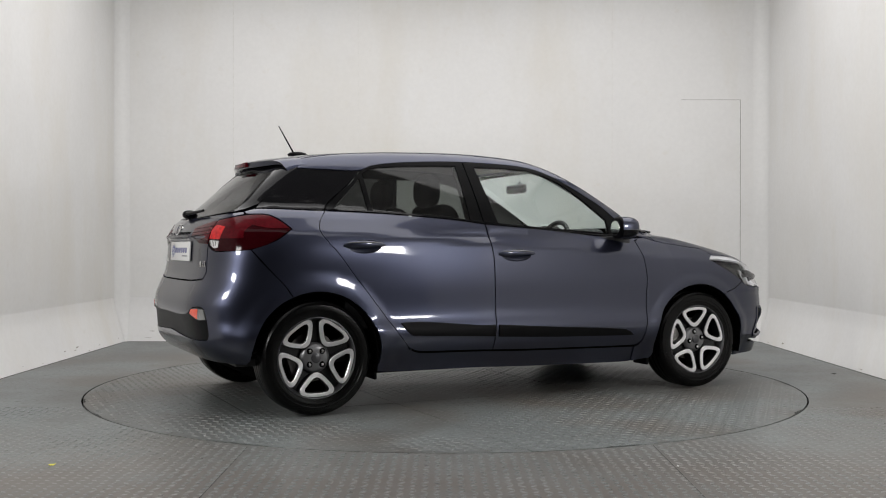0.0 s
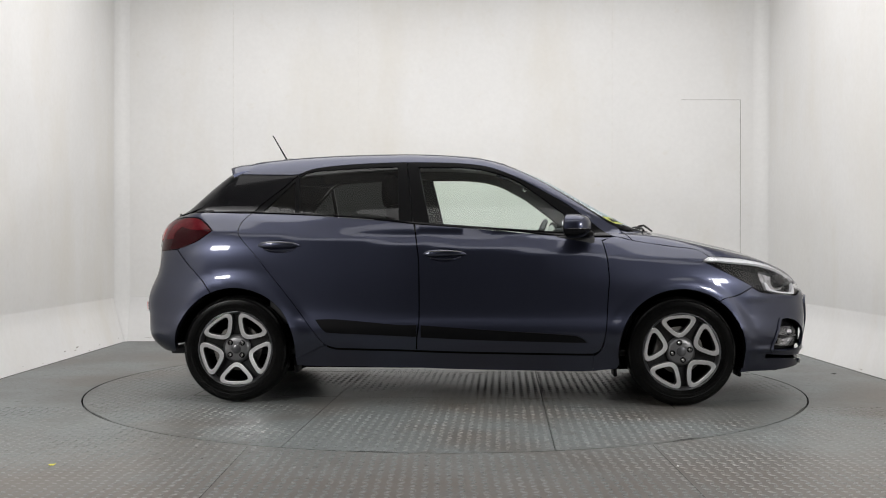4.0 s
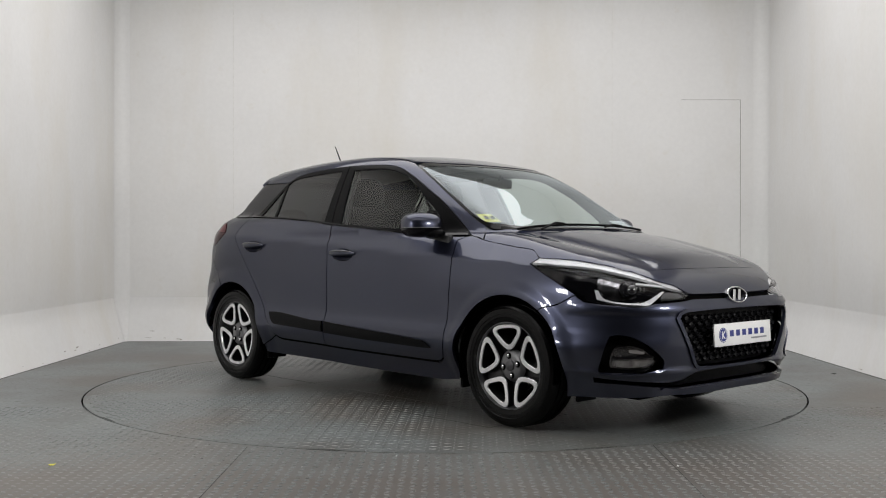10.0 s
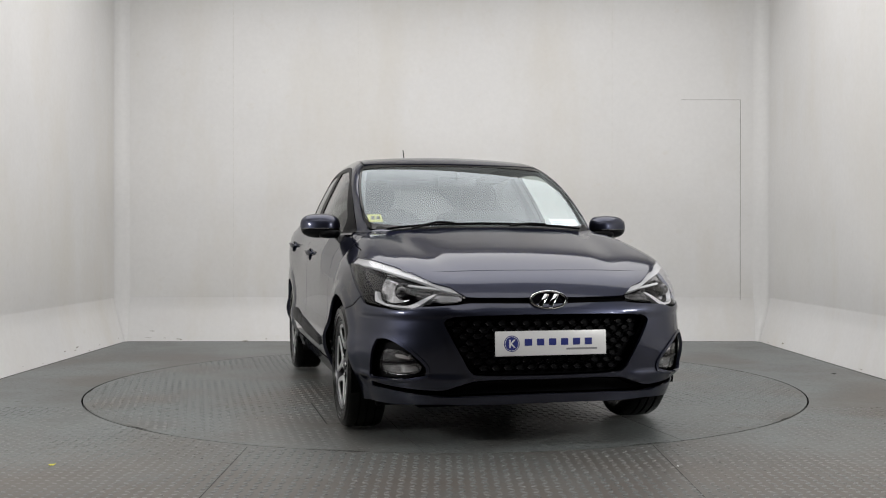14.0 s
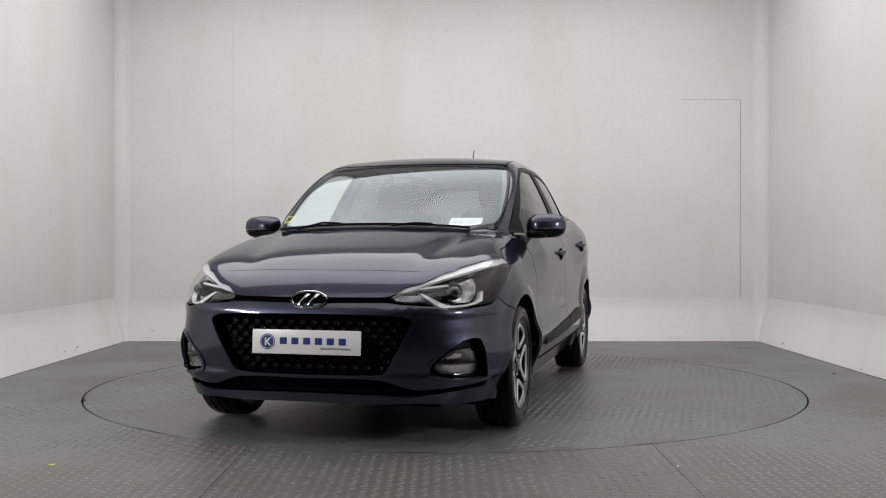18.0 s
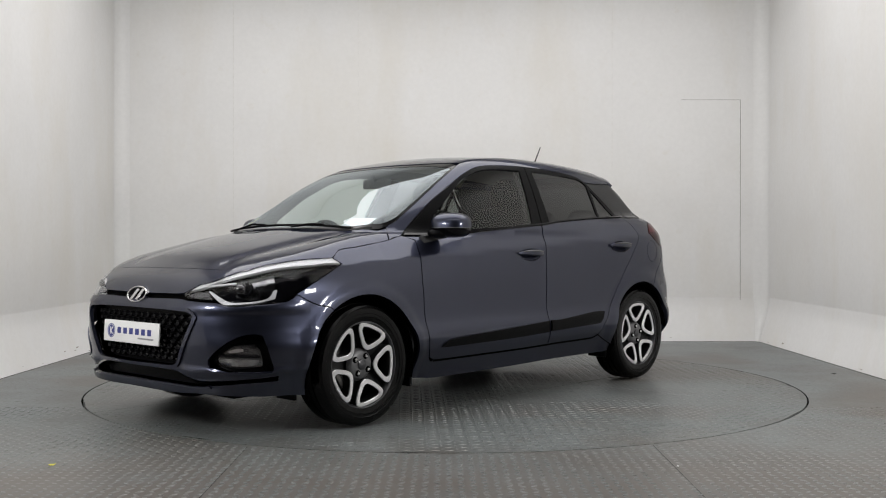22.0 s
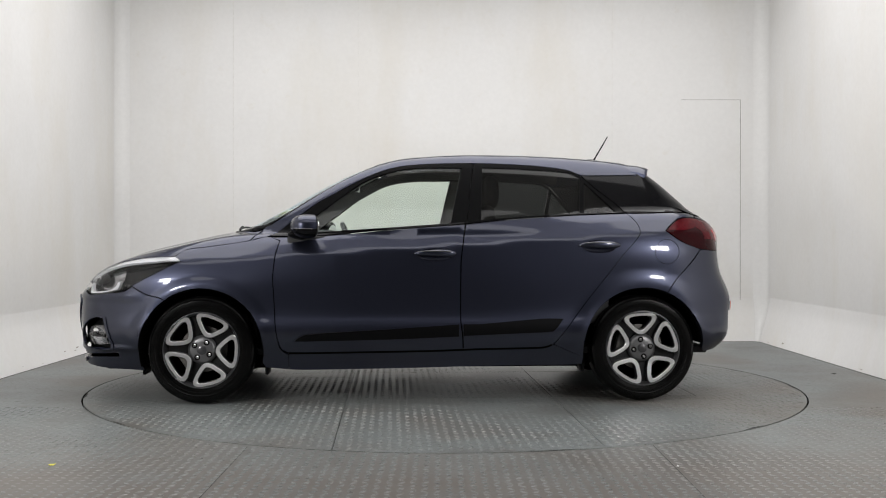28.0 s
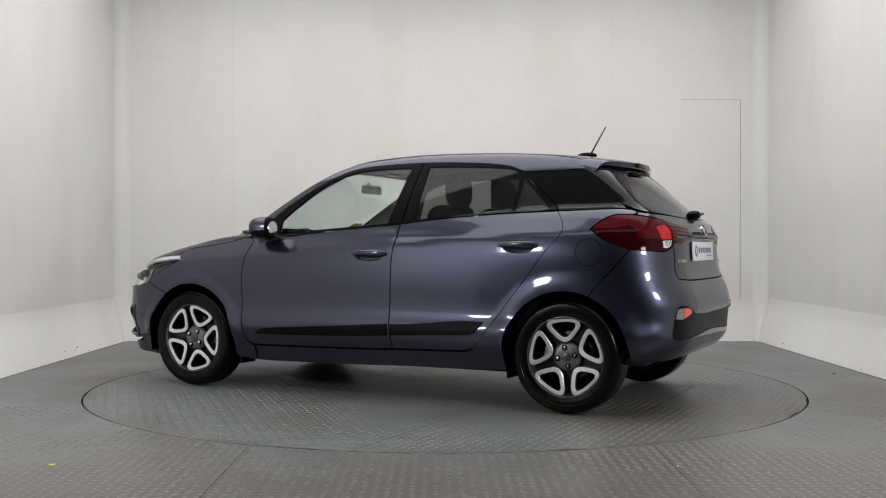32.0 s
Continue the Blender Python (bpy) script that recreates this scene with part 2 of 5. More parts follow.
def lower(x, y, z):
    """Below nought inside the lower body."""
    y = np.abs(y)
    w = FLANK(z) - .44 * soft(z - crease(x), .006)
    for hub, reach, span, out in ((1.285, .440, .066, .011), (-1.285, .475, .095, .013)):
        k = np.clip((reach - np.hypot(x - hub, z - .308)) / span, 0, 1)
        w = w + out * k * k * (3 - 2 * k)
    w = w + .024 * np.clip((-x - .5) / .85, 0, 1) ** 2 * (3 - 2 * np.clip((-x - .5) / .85, 0, 1)) * np.exp(-((z - .90) / .16) ** 2)
    s = np.clip((x - .95) / np.maximum(NOSE(z) - .95, .05), 0, 3)
    r = np.clip((-x - .90) / np.maximum(TAIL(z) - .90, .05), 0, 3)
    w = w - .27 * soft(z - .72, .05) * np.clip((x - .5) / .6, 0, 1)
    n = np.where(x > 0, np.interp(z, (.55, .85), (3.8, 3.6)), np.interp(z, (.6, .95), (5.6, 4.9)))
    side = (((y / w) ** n + np.where(x > 0, s, r) ** n) ** (1 / n) - 1) * w
    # folds of the front bumper: under the lamps, and the shelf below the fog lamps
    fore = np.clip((x - 1.62) / .12, 0, 1)
    side = side - fore * (.007 * np.exp(-((z - .618) / .020) ** 2) * np.clip((y - .30) / .12, 0, 1) + .010 * np.exp(-((z - .310 - .02 * np.clip(y - .45, 0, 1)) / .017) ** 2) * np.clip((y - .36) / .08, 0, 1))
    top = z - HOOD(x) + np.where(x > .6, .09, .09 * np.clip((x + 1.2) / 1.8, .3, 1)) * y * y
    # shallow channels beside the raised middle of the bonnet
    top = top + .009 * np.clip((x - 1.03) / .2, 0, 1) * np.clip((1.95 - x) / .3, 0, 1) * np.exp(-((y - .56 + .16 * (x - 1.0)) / .07) ** 2)
    return smax(side, top * .95, .05)


def upper(x, y, z):
    """Below nought inside the glasshouse."""
    y = np.abs(y)
    w = .792 - .8 * soft(1.0 - z, .01) - .36 * np.clip(z - 1.0, 0, 1) - .30 * np.clip(z - 1.0, 0, 1) ** 2
    w = w - .10 * np.clip(-(x + .35) / 1.1, 0, 2) ** 2 - .10 * np.clip((x - .1) / .7, 0, 2) ** 2
    f = smax((y - w) * .93, z - ROOF(x) + .09 * y * y, .07)
    f = smax(f, (x - SCREEN(z) + .20 * y * y) * .47, .05)
    f = smax(f, (-x + BACK(z) + .28 * y * y) * .66, .06)
    return np.maximum(f, .96 - z)


def skin(p):
    return -smax(-lower(p[:, 0], p[:, 1], p[:, 2]), -upper(p[:, 0], p[:, 1], p[:, 2]), .035)


def meet(p, d, reach=1.6, field=skin):
    """Where rays from p along d first enter the solid."""
    p, d = np.asarray(p, float), np.asarray(d, float)
    lo, hi, found = np.zeros(len(p)), np.full(len(p), float(reach)), np.zeros(len(p), bool)
    steps = np.linspace(0, reach, 161)
    for a, b in zip(steps, steps[1:]):
        hit = ~found & (field(p + d * b) < 0)
        lo[hit], hi[hit] = a, b
        found |= hit
        if found.all():
            break
    for _ in range(26):
        mid = (lo + hi) / 2
        ins = field(p + d * mid[:, None]) < 0
        hi = np.where(ins, mid, hi)
        lo = np.where(ins, lo, mid)
    return p + d * hi[:, None], found


def normals(p, field=skin):
    e = 4e-4
    g = np.stack([field(p + e * a) - field(p - e * a) for a in np.eye(3)], 1)
    return g / np.maximum(np.linalg.norm(g, axis=1, keepdims=True), 1e-9)


# ---- building tools ----
from mathutils.geometry import delaunay_2d_cdt


def part(name, data, mat, parent, label=""):
    """Links a bmesh or a mesh as one mesh object under a thing or part."""
    if isinstance(data, bmesh.types.BMesh):
        me = bpy.data.meshes.new(name)
        data.to_mesh(me)
        data.free()
    else:
        me = data
    if mat and not me.materials:
        me.materials.append(mat)
    ob = new(name, me)
    ob.parent = parent
    return tagged(ob, label) if label else ob


def thing(name, label, category, group="", kind="", at=None):
    ob = new(name)
    ob.empty_display_size = .1
    if at:
        ob.matrix_world = at
    return tagged(ob, label, category, group, kind)


def smooth(bm, angle=40):
    for f in bm.faces:
        f.smooth = True
    for e in bm.edges:
        if len(e.link_faces) == 2 and e.calc_face_angle(0) > radians(angle):
            e.smooth = False
    return bm


def box(bm, x0, x1, y0, y1, z0, z1, bevel=0.0, seg=2):
    made = bmesh.ops.create_cube(bm, size=1)["verts"]
    bmesh.ops.scale(bm, vec=(x1 - x0, y1 - y0, z1 - z0), verts=made)
    bmesh.ops.translate(bm, vec=((x0 + x1) / 2, (y0 + y1) / 2, (z0 + z1) / 2), verts=made)
    if bevel:
        edges = list({e for v in made for e in v.link_edges})
        bmesh.ops.bevel(bm, geom=edges, offset=bevel, segments=seg, profile=.5, affect="EDGES")
    return bm


def revolve(profile, steps=48, axis="Y", capped=True):
    """A turned body from (radius, height) pairs round the y or z axis."""
    bm = bmesh.new()
    rings = []
    for r, h in profile:
        ring = []
        for i in range(steps):
            a = 2 * math.pi * i / steps
            ring.append(bm.verts.new((r * math.cos(a), h, r * math.sin(a)) if axis == "Y" else (r * math.cos(a), r * math.sin(a), h)))
        rings.append(ring)
    for a, b in zip(rings, rings[1:]):
        for i in range(steps):
            bm.faces.new((a[i], a[(i + 1) % steps], b[(i + 1) % steps], b[i]))
    for ring in (rings[0], rings[-1]) if capped else ():
        if (ring[0].co - ring[steps // 2].co).length > 1e-4:
            bm.faces.new(ring)
    bmesh.ops.recalc_face_normals(bm, faces=bm.faces)
    return smooth(bm, 35)


def tube(points, r, sides=8, taper=1.0):
    """A round bar along a line of points."""
    bm = bmesh.new()
    pts = [Vector(p) for p in points]
    rings = []
    for i, p in enumerate(pts):
        d = (pts[min(i + 1, len(pts) - 1)] - pts[max(i - 1, 0)]).normalized()
        side = d.cross(Vector((0, 0, 1)) if abs(d.z) < .9 else Vector((0, 1, 0))).normalized()
        up = side.cross(d)
        k = r * (1 + (taper - 1) * i / (len(pts) - 1))
        rings.append([bm.verts.new(p + k * (math.cos(a) * side + math.sin(a) * up)) for a in (2 * math.pi * j / sides for j in range(sides))])
    for a, b in zip(rings, rings[1:]):
        for j in range(sides):
            bm.faces.new((a[j], a[(j + 1) % sides], b[(j + 1) % sides], b[j]))
    bm.faces.new(rings[0]), bm.faces.new(rings[-1])
    bmesh.ops.recalc_face_normals(bm, faces=bm.faces)
    return smooth(bm, 50)


def slab(outline, depth, to3d, bevel=0.0):
    """A flat plate with the outline (u, v), depth thick; to3d turns u, v, w into a place."""
    bm = bmesh.new()
    f = bm.faces.new([bm.verts.new(to3d(u, v, 0)) for u, v in outline])
    out = bmesh.ops.extrude_face_region(bm, geom=[f])["geom"]
    shift = Vector(to3d(0, 0, depth)) - Vector(to3d(0, 0, 0))
    bmesh.ops.translate(bm, vec=shift, verts=[g for g in out if isinstance(g, bmesh.types.BMVert)])
    bmesh.ops.recalc_face_normals(bm, faces=bm.faces)
    if bevel:
        bmesh.ops.bevel(bm, geom=bm.edges[:], offset=bevel, segments=2, profile=.5, affect="EDGES")
    return smooth(bm, 35)


# ---- panels cut from the skin ----
def ortho(u, v, d, base):
    u, v, d = (np.array(a, float) for a in (u, v, d))

    def rays(q):
        return q[:, :1] * u + q[:, 1:] * v - d * base, np.tile(d, (len(q), 1))
    return (lambda p: (float(np.dot(p, u)), float(np.dot(p, v)))), rays, base + 1.2


def turned(cx, way):
    """Rays that aim level at an upright axis, from round the car's end."""
    def flat(p):
        return math.atan2(p[1], (p[0] - cx) * way) * .9, p[2]

    def rays(q):
        a = q[:, 0] / .9
        e = np.stack([np.cos(a) * way, np.sin(a), 0 * a], 1)
        return e * 1.5 + np.stack([cx + 0 * a, 0 * a, q[:, 1]], 1), -e
    return flat, rays, 1.4


R2 = .5 ** .5
VIEW = {"side": ortho((1, 0, 0), (0, 0, 1), (0, -1, 0), 1.3), "top": ortho((1, 0, 0), (0, 1, 0), (0, 0, -1), 1.8), "back": ortho((0, 1, 0), (0, 0, 1), (1, 0, 0), 2.2),
        "slant": ortho((1, 0, 0), (0, -R2, R2), (0, -R2, -R2), 1.9), "fore": ortho((0, 1, 0), (-R2, 0, R2), (-R2, 0, -R2), 2.0), "front": turned(1.0, 1), "rear": turned(-.95, -1)}


def rounded(pts, step, corner=48):
    """A closed outline: smooth through its points, sharp where it turns hard."""
    p = np.array(pts, float)
    n = len(p)
    out = []
    d = np.roll(p, -1, 0) - p
    ang = np.arctan2(d[:, 1], d[:, 0])
    bend = np.abs((ang - np.roll(ang, 1) + np.pi) % (2 * np.pi) - np.pi)
    hard = bend > radians(corner)
    for i in range(n):
        a, b = p[i], p[(i + 1) % n]
        m0 = (b - a) if hard[i] else (b - p[i - 1]) / 2
        m1 = (b - a) if hard[(i + 1) % n] else (p[(i + 2) % n] - a) / 2
        k = np.linalg.norm(b - a)
        m0, m1 = (m * min(1, 1.2 * k / max(np.linalg.norm(m), 1e-9)) for m in (m0, m1))
        c = max(1, int(round(k / step)))
        for t in np.arange(c) / c:
            out.append((2 * t ** 3 - 3 * t ** 2 + 1) * a + (t ** 3 - 2 * t ** 2 + t) * m0 + (3 * t ** 2 - 2 * t ** 3) * b + (t ** 3 - t ** 2) * m1)
    return np.array(out)


def inset(p, by):
    """The outline drawn in by that much."""
    d = np.roll(p, -1, 0) - p
    area = np.sum(p[:, 0] * np.roll(p[:, 1], -1) - np.roll(p[:, 0], -1) * p[:, 1])
    nrm = np.stack([-d[:, 1], d[:, 0]], 1) / np.maximum(np.linalg.norm(d, axis=1, keepdims=True), 1e-9) * (1 if area > 0 else -1)
    m = nrm + np.roll(nrm, 1, 0)
    m = m / np.maximum((m * m).sum(1, keepdims=True), .5) * 2
    return p + m * by


def inside(q, p):
    x, y = q[:, :1], q[:, 1:]
    a, b = p, np.roll(p, -1, 0)
    c = ((a[:, 1] > y) != (b[:, 1] > y)) & (x < (b[:, 0] - a[:, 0]) * (y - a[:, 1]) / (b[:, 1] - a[:, 1] + 1e-12) + a[:, 0])
    return c.sum(1) % 2 == 1


def filled(outline, holes, step):
    """Triangles over an outline less its holes, with an even net of points inside."""
    loops = [outline, *holes]
    lo, hi = outline.min(0), outline.max(0)
    g = np.stack(np.meshgrid(np.arange(lo[0] + step / 2, hi[0], step), np.arange(lo[1] + step / 2, hi[1], step)), -1).reshape(-1, 2)
    keep = inside(g, outline)
    for h in holes:
        keep &= ~inside(g, h)
    g = g[keep]
    rim = np.concatenate(loops)
    if len(g):
        near = np.sqrt(((g[:, None] - rim[None]) ** 2).sum(2)).min(1)
        g = g[near > step * .55]
    edges, k = [], 0
    for l in loops:
        edges += [(k + i, k + (i + 1) % len(l)) for i in range(len(l))]
        k += len(l)
    pts = [Vector(v) for v in np.concatenate([rim, g])]
    v, e, f, *_ = delaunay_2d_cdt(pts, edges, [], 0, 1e-6)
    v = np.array([tuple(a) for a in v])
    f = np.array([a for a in f if len(a) == 3])
    c = v[f].mean(1)
    keep = inside(c, outline)
    for h in holes:
        keep &= ~inside(c, h)
    return v, f[keep]


def sheet(view, outline, holes=(), step=.03, gap=.002, lift=0.0, rim=.016, sink=0.0, corner=48, hole_gap=0.0):
    """Vertices, normals and faces of a panel with turned-in edges."""
    flat, rays, reach = VIEW[view]
    two = lambda pts: [flat(p) if len(p) == 3 else p for p in pts]
    field = skin if not sink else (lambda p: skin(p) + sink)
    o = inset(rounded(two(outline), step, corner), gap)
    hs = [inset(rounded(two(h), step, corner), -hole_gap) for h in holes]
    q, f = filled(o, hs, step)
    p, d = rays(q)
    v, ok = meet(p, d, reach, field)
    f = f[ok[f].all(1)]
    n = normals(v, field)
    v = v + n * lift
    tri = v[f]
    cr = np.cross(tri[:, 1] - tri[:, 0], tri[:, 2] - tri[:, 0])
    flip = (cr * n[f[:, 0]]).sum(1) < 0
    f[flip] = f[flip][:, ::-1]
    verts, norms, faces = [tuple(a) for a in v], [tuple(a) for a in n], [tuple(int(i) for i in a) for a in f]
    if rim:
        count = {}
        for a in faces:
            for i in range(3):
                k = (a[i], a[(i + 1) % 3])
                count[tuple(sorted(k))] = None if tuple(sorted(k)) in count else k
        for k in [k for k in count.values() if k]:
            a, b = v[k[0]], v[k[1]]
            a2, b2 = a - n[k[0]] * rim, b - n[k[1]] * rim
            m = np.cross(b - a, n[k[0]])
            m = m / max(np.linalg.norm(m), 1e-9)
            i = len(verts)
            verts += [tuple(x) for x in (a, b, b2, a2)]
            norms += [tuple(m)] * 4
            faces.append((i, i + 3, i + 2, i + 1))
    return verts, norms, faces


def panel(name, mat, parent, view, outline, label="", sides=(1, -1), **how):
    """One panel, or the pair of them on both sides of the car."""
    verts, norms, faces = sheet(view, outline, **how)
    made = []
    for s in sides:
        me = bpy.data.meshes.new(name)
        me.from_pydata([(x, y * s, z) for x, y, z in verts], [], faces if s > 0 else [f[::-1] for f in faces])
        me.polygons.foreach_set("use_smooth", [True] * len(me.polygons))
        me.normals_split_custom_set_from_vertices([(x, y * s, z) for x, y, z in norms])
        made.append(part(name, me, mat, parent, label))
    return made


def whole(half):
    """An outline across the car from its left half, given from the middle to the middle."""
    m = [(p[0], -p[1], p[2]) if len(p) == 3 else (-p[0], p[1]) for p in half[::-1]]
    if abs(half[0][-2]) < 1e-6:
        m = m[:-1]
    if abs(half[-1][-2]) < 1e-6:
        m = m[1:]
    return list(half) + m


def whole_top(half):
    """The same for an outline in x and y, from the middle line round to it again."""
    return half + [(x, -y) for x, y in half[::-1] if y > 1e-6]


def arc(hub, r, a0, a1, n=14):
    return [(hub + r * math.cos(radians(a)), .308 + r * math.sin(radians(a))) for a in np.linspace(a0, a1, n)]


# ---- the studio ----
def flat_sheet(name, verts, faces, mat, label, category, kind="structure"):
    me = bpy.data.meshes.new(name)
    me.from_pydata(verts, [], faces)
    me.materials.append(mat)
    return tagged(new(name, me), label, category, kind=kind)


def slab_object(name, x0, x1, y0, y1, z0, z1, mat, label, category, bevel=0.0):
    bm = box(bmesh.new(), x0, x1, y0, y1, z0, z1, bevel)
    me = bpy.data.meshes.new(name)
    bm.to_mesh(me), bm.free()
    me.materials.append(mat)
    return tagged(new(name, me), label, category, kind="structure")


XW, YW, YB, HW = 3.03, 3.03, -3.6, 3.7
SKIRT, FLARE = .36, .10
slab_object("wall_north", -XW - .25, XW + .25, YW + FLARE, YW + FLARE + .15, 0, HW, WALL, "white painted studio wall with hairline panel joints", "wall")
slab_object("wall_west", -XW - FLARE - .15, -XW - FLARE, YB, YW + FLARE, 0, HW, WALL, "white painted studio side wall", "wall")
slab_object("wall_east", XW + FLARE, XW + FLARE + .15, YB, YW + FLARE, 0, HW, WALL, "white painted studio side wall", "wall")
slab_object("ceiling", -XW - .25, XW + .25, -4.7, YW + .25, HW, HW + .1, WALL, "plain white booth ceiling", "ceiling")
# the dark hall in which the booth stands open
slab_object("hall_wall_south", -8, 8, -13.2, -13, 0, 5.5, HALL, "dark hall wall behind the camera", "wall")
slab_object("hall_wall_west", -8.2, -8, -13, 4, 0, 5.5, HALL, "dark hall wall", "wall")
slab_object("hall_wall_east", 8, 8.2, -13, 4, 0, 5.5, HALL, "dark hall wall", "wall")
slab_object("hall_wall_north", -8, 8, 4, 4.2, 0, 5.5, HALL, "dark hall wall", "wall")
slab_object("hall_ceiling", -8.2, 8.2, -13.2, 4.2, 5.5, 5.7, HALL, "dark hall ceiling", "ceiling")

# sloping foot of the walls
bm = bmesh.new()
FOOT = [(0, 0), (.050, .17), (.082, .29), (.094, .35), (FLARE, .42)]
rings = [[bm.verts.new((x * (XW + d) / XW, YB if y < 0 else YW + d, z)) for x, y in ((-XW, YB), (-XW, YW), (XW, YW), (XW, YB))] for d, z in FOOT]
for a, b in zip(rings, rings[1:]):
    for i in range(3):
        bm.faces.new((b[i], b[i + 1], a[i + 1], a[i]))
smooth(bm, 30)
me = bpy.data.meshes.new("wall_foot")
bm.to_mesh(me), bm.free()
me.materials.append(WALL)
tagged(new("wall_foot", me), "white sloping foot along the studio walls", "skirting", kind="structure")

for name, x0, x1, y0, y1 in (("floor_edge", -XW, XW, YW - .006, YW + .004), ("floor_edge", -XW - .004, -XW + .006, YB, YW), ("floor_edge", XW - .006, XW + .004, YB, YW)):
    slab_object(name, x0, x1, y0, y1, -.002, .0022, JOINT, "dark dirty joint where the wall foot meets the floor", "joint")
rnd = random.Random(11)
for i in range(46):
    wall, u = (i % 5 > 1), rnd.uniform(-3.0, 2.9)
    side = 1 if i % 2 else -1
    z0 = abs(rnd.gauss(0, .035)) + .006
    long, tall = rnd.uniform(.008, .045), rnd.uniform(.002, .006)
    bm = bmesh.new()
    ring = []
    for k in range(9):
        q = 2 * math.pi * k / 9
        du, z = long * math.cos(q) * rnd.uniform(.6, 1), z0 + tall * math.sin(q) * rnd.uniform(.6, 1)
        d = .050 / .17 * z - .0012
        ring.append(bm.verts.new((side * (XW + d), u + du, z) if wall else (u + du, YW + d, z)))
    bm.faces.new(ring)
    me = bpy.data.meshes.new("paint_chip")
    bm.to_mesh(me), bm.free()
    me.materials.append(CHIP)
    tagged(new("paint_chip", me), "chipped paint and scuff at the wall foot", "scuff", "scuffs at the wall foot", "structure")

# pale corner strips above the foot, and hairline joints of the back wall
for s in (1, -1):
    bm = bmesh.new()
    cols = []
    for d, z in FOOT + [(FLARE, HW)]:
        c = .030 + .090 * min(z / .42, 1)
        a = [(XW + d - c * (1 - math.sin(k)) - .0015, YW + d - c * (1 - math.cos(k)) - .0015) for k in np.linspace(0, math.pi / 2, 7)]
        cols.append([bm.verts.new((s * x, y, z)) for x, y in a])
    for a, b in zip(cols, cols[1:]):
        for i in range(6):
            bm.faces.new((a[i], a[i + 1], b[i + 1], b[i]) if s > 0 else (b[i], b[i + 1], a[i + 1], a[i]))
    smooth(bm, 60)
    me = bpy.data.meshes.new("corner_strip")
    bm.to_mesh(me), bm.free()
    me.materials.append(STRIP)
    tagged(new("corner_strip", me), "pale rounded strip in the booth corner", "trim", kind="structure")
for x0, x1, z0, z1, mat in ((2.882, 2.886, .37, 2.327, SEAM_LINE), (2.31, 2.886, 2.3255, 2.3285, SEAM_LINE), (-.809, -.805, .37, 3.6, FAINT), (-2.015, -2.011, .37, 3.6, FAINT), (1.643, 1.647, .37, 3.6, FAINT)):
    slab_object("wall_joint", x0, x1, YW + FLARE - .002, YW + FLARE + .02, z0, z1, mat, "hairline joint between wall panels", "joint")

RT = 2.262
CX, CY = .024, .030
n = 160
ring = [(RT * math.cos(2 * math.pi * i / n), RT * math.sin(2 * math.pi * i / n)) for i in range(n)]
out = [(20 * x / RT, 20 * y / RT) for x, y in ring]
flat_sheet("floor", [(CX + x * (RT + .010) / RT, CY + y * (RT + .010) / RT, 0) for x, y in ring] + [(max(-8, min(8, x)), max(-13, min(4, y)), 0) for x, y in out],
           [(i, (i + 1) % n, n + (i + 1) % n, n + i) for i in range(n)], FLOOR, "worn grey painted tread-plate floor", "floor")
flat_sheet("turntable_pit", [(-2.6, -2.6, -.05), (2.6, -2.6, -.05), (2.6, 2.6, -.05), (-2.6, 2.6, -.05)], [(0, 1, 2, 3)], DARK, "dark pit under the turntable", "pit")
turntable = thing("turntable", "round grey tread-plate turntable set flush in the floor", "turntable")


def sector(x0, x1, y0, y1, r):
    """The part of a disc inside a rectangle, as an outline."""
    p = [(r * math.cos(a), r * math.sin(a)) for a in np.linspace(0, 2 * math.pi, 240, False)]
    for axis, lim, sign in ((0, x0, 1), (0, x1, -1), (1, y0, 1), (1, y1, -1)):
        q = []
        for a, b in zip(p, p[1:] + p[:1]):
            da, db = sign * (a[axis] - lim), sign * (b[axis] - lim)
            if da >= 0:
                q.append(a)
            if da * db < 0:
                k = da / (da - db)
                q.append((a[0] + k * (b[0] - a[0]), a[1] + k * (b[1] - a[1])))
        p = q
    return p


CUTX, CUTY = [-2.4, -.62, .62, 2.4], [-2.4, -.62, .62, 2.4]
for x0, x1 in zip(CUTX, CUTX[1:]):
    for y0, y1 in zip(CUTY, CUTY[1:]):
        o = sector(x0 + .002, x1 - .002, y0 + .002, y1 - .002, RT)
        if len(o) > 2:
            part("deck_plate", slab(o, .012, lambda u, v, w: (u, v, w - .012)), TABLE, turntable)


def treads(spots, mat_, seed):
    """Raised lozenges, one little island each, turned by turns."""
    base = np.array([(-.020, 0), (0, -.0085), (.020, 0), (0, .0085)])
    verts, faces = [], []
    i = -1
    for x, y, a in spots:
        # paint has filled the relief in patches
        deep = .80 + 1.0 * noise.noise((x * .9 + seed, y * .9, seed)) + .5 * noise.noise((x * 3.1, y * 3.1 + seed, .5))
        if deep < .12:
            continue
        i += 1
        c, s = math.cos(a), math.sin(a)
        for k, h in ((1, .0), (.62, .0028 * min(deep, 1))):
            for u, v in base * k:
                verts.append((x + u * c - v * s, y + u * s + v * c, h))
        j = 8 * i
        faces += [(j + 4, j + 5, j + 6, j + 7)] + [(j + q, j + (q + 1) % 4, j + 4 + (q + 1) % 4, j + 4 + q) for q in range(4)]
    me = bpy.data.meshes.new("tread_pattern")
    me.from_pydata(verts, [], faces)
    me.materials.append(mat_)
    return me


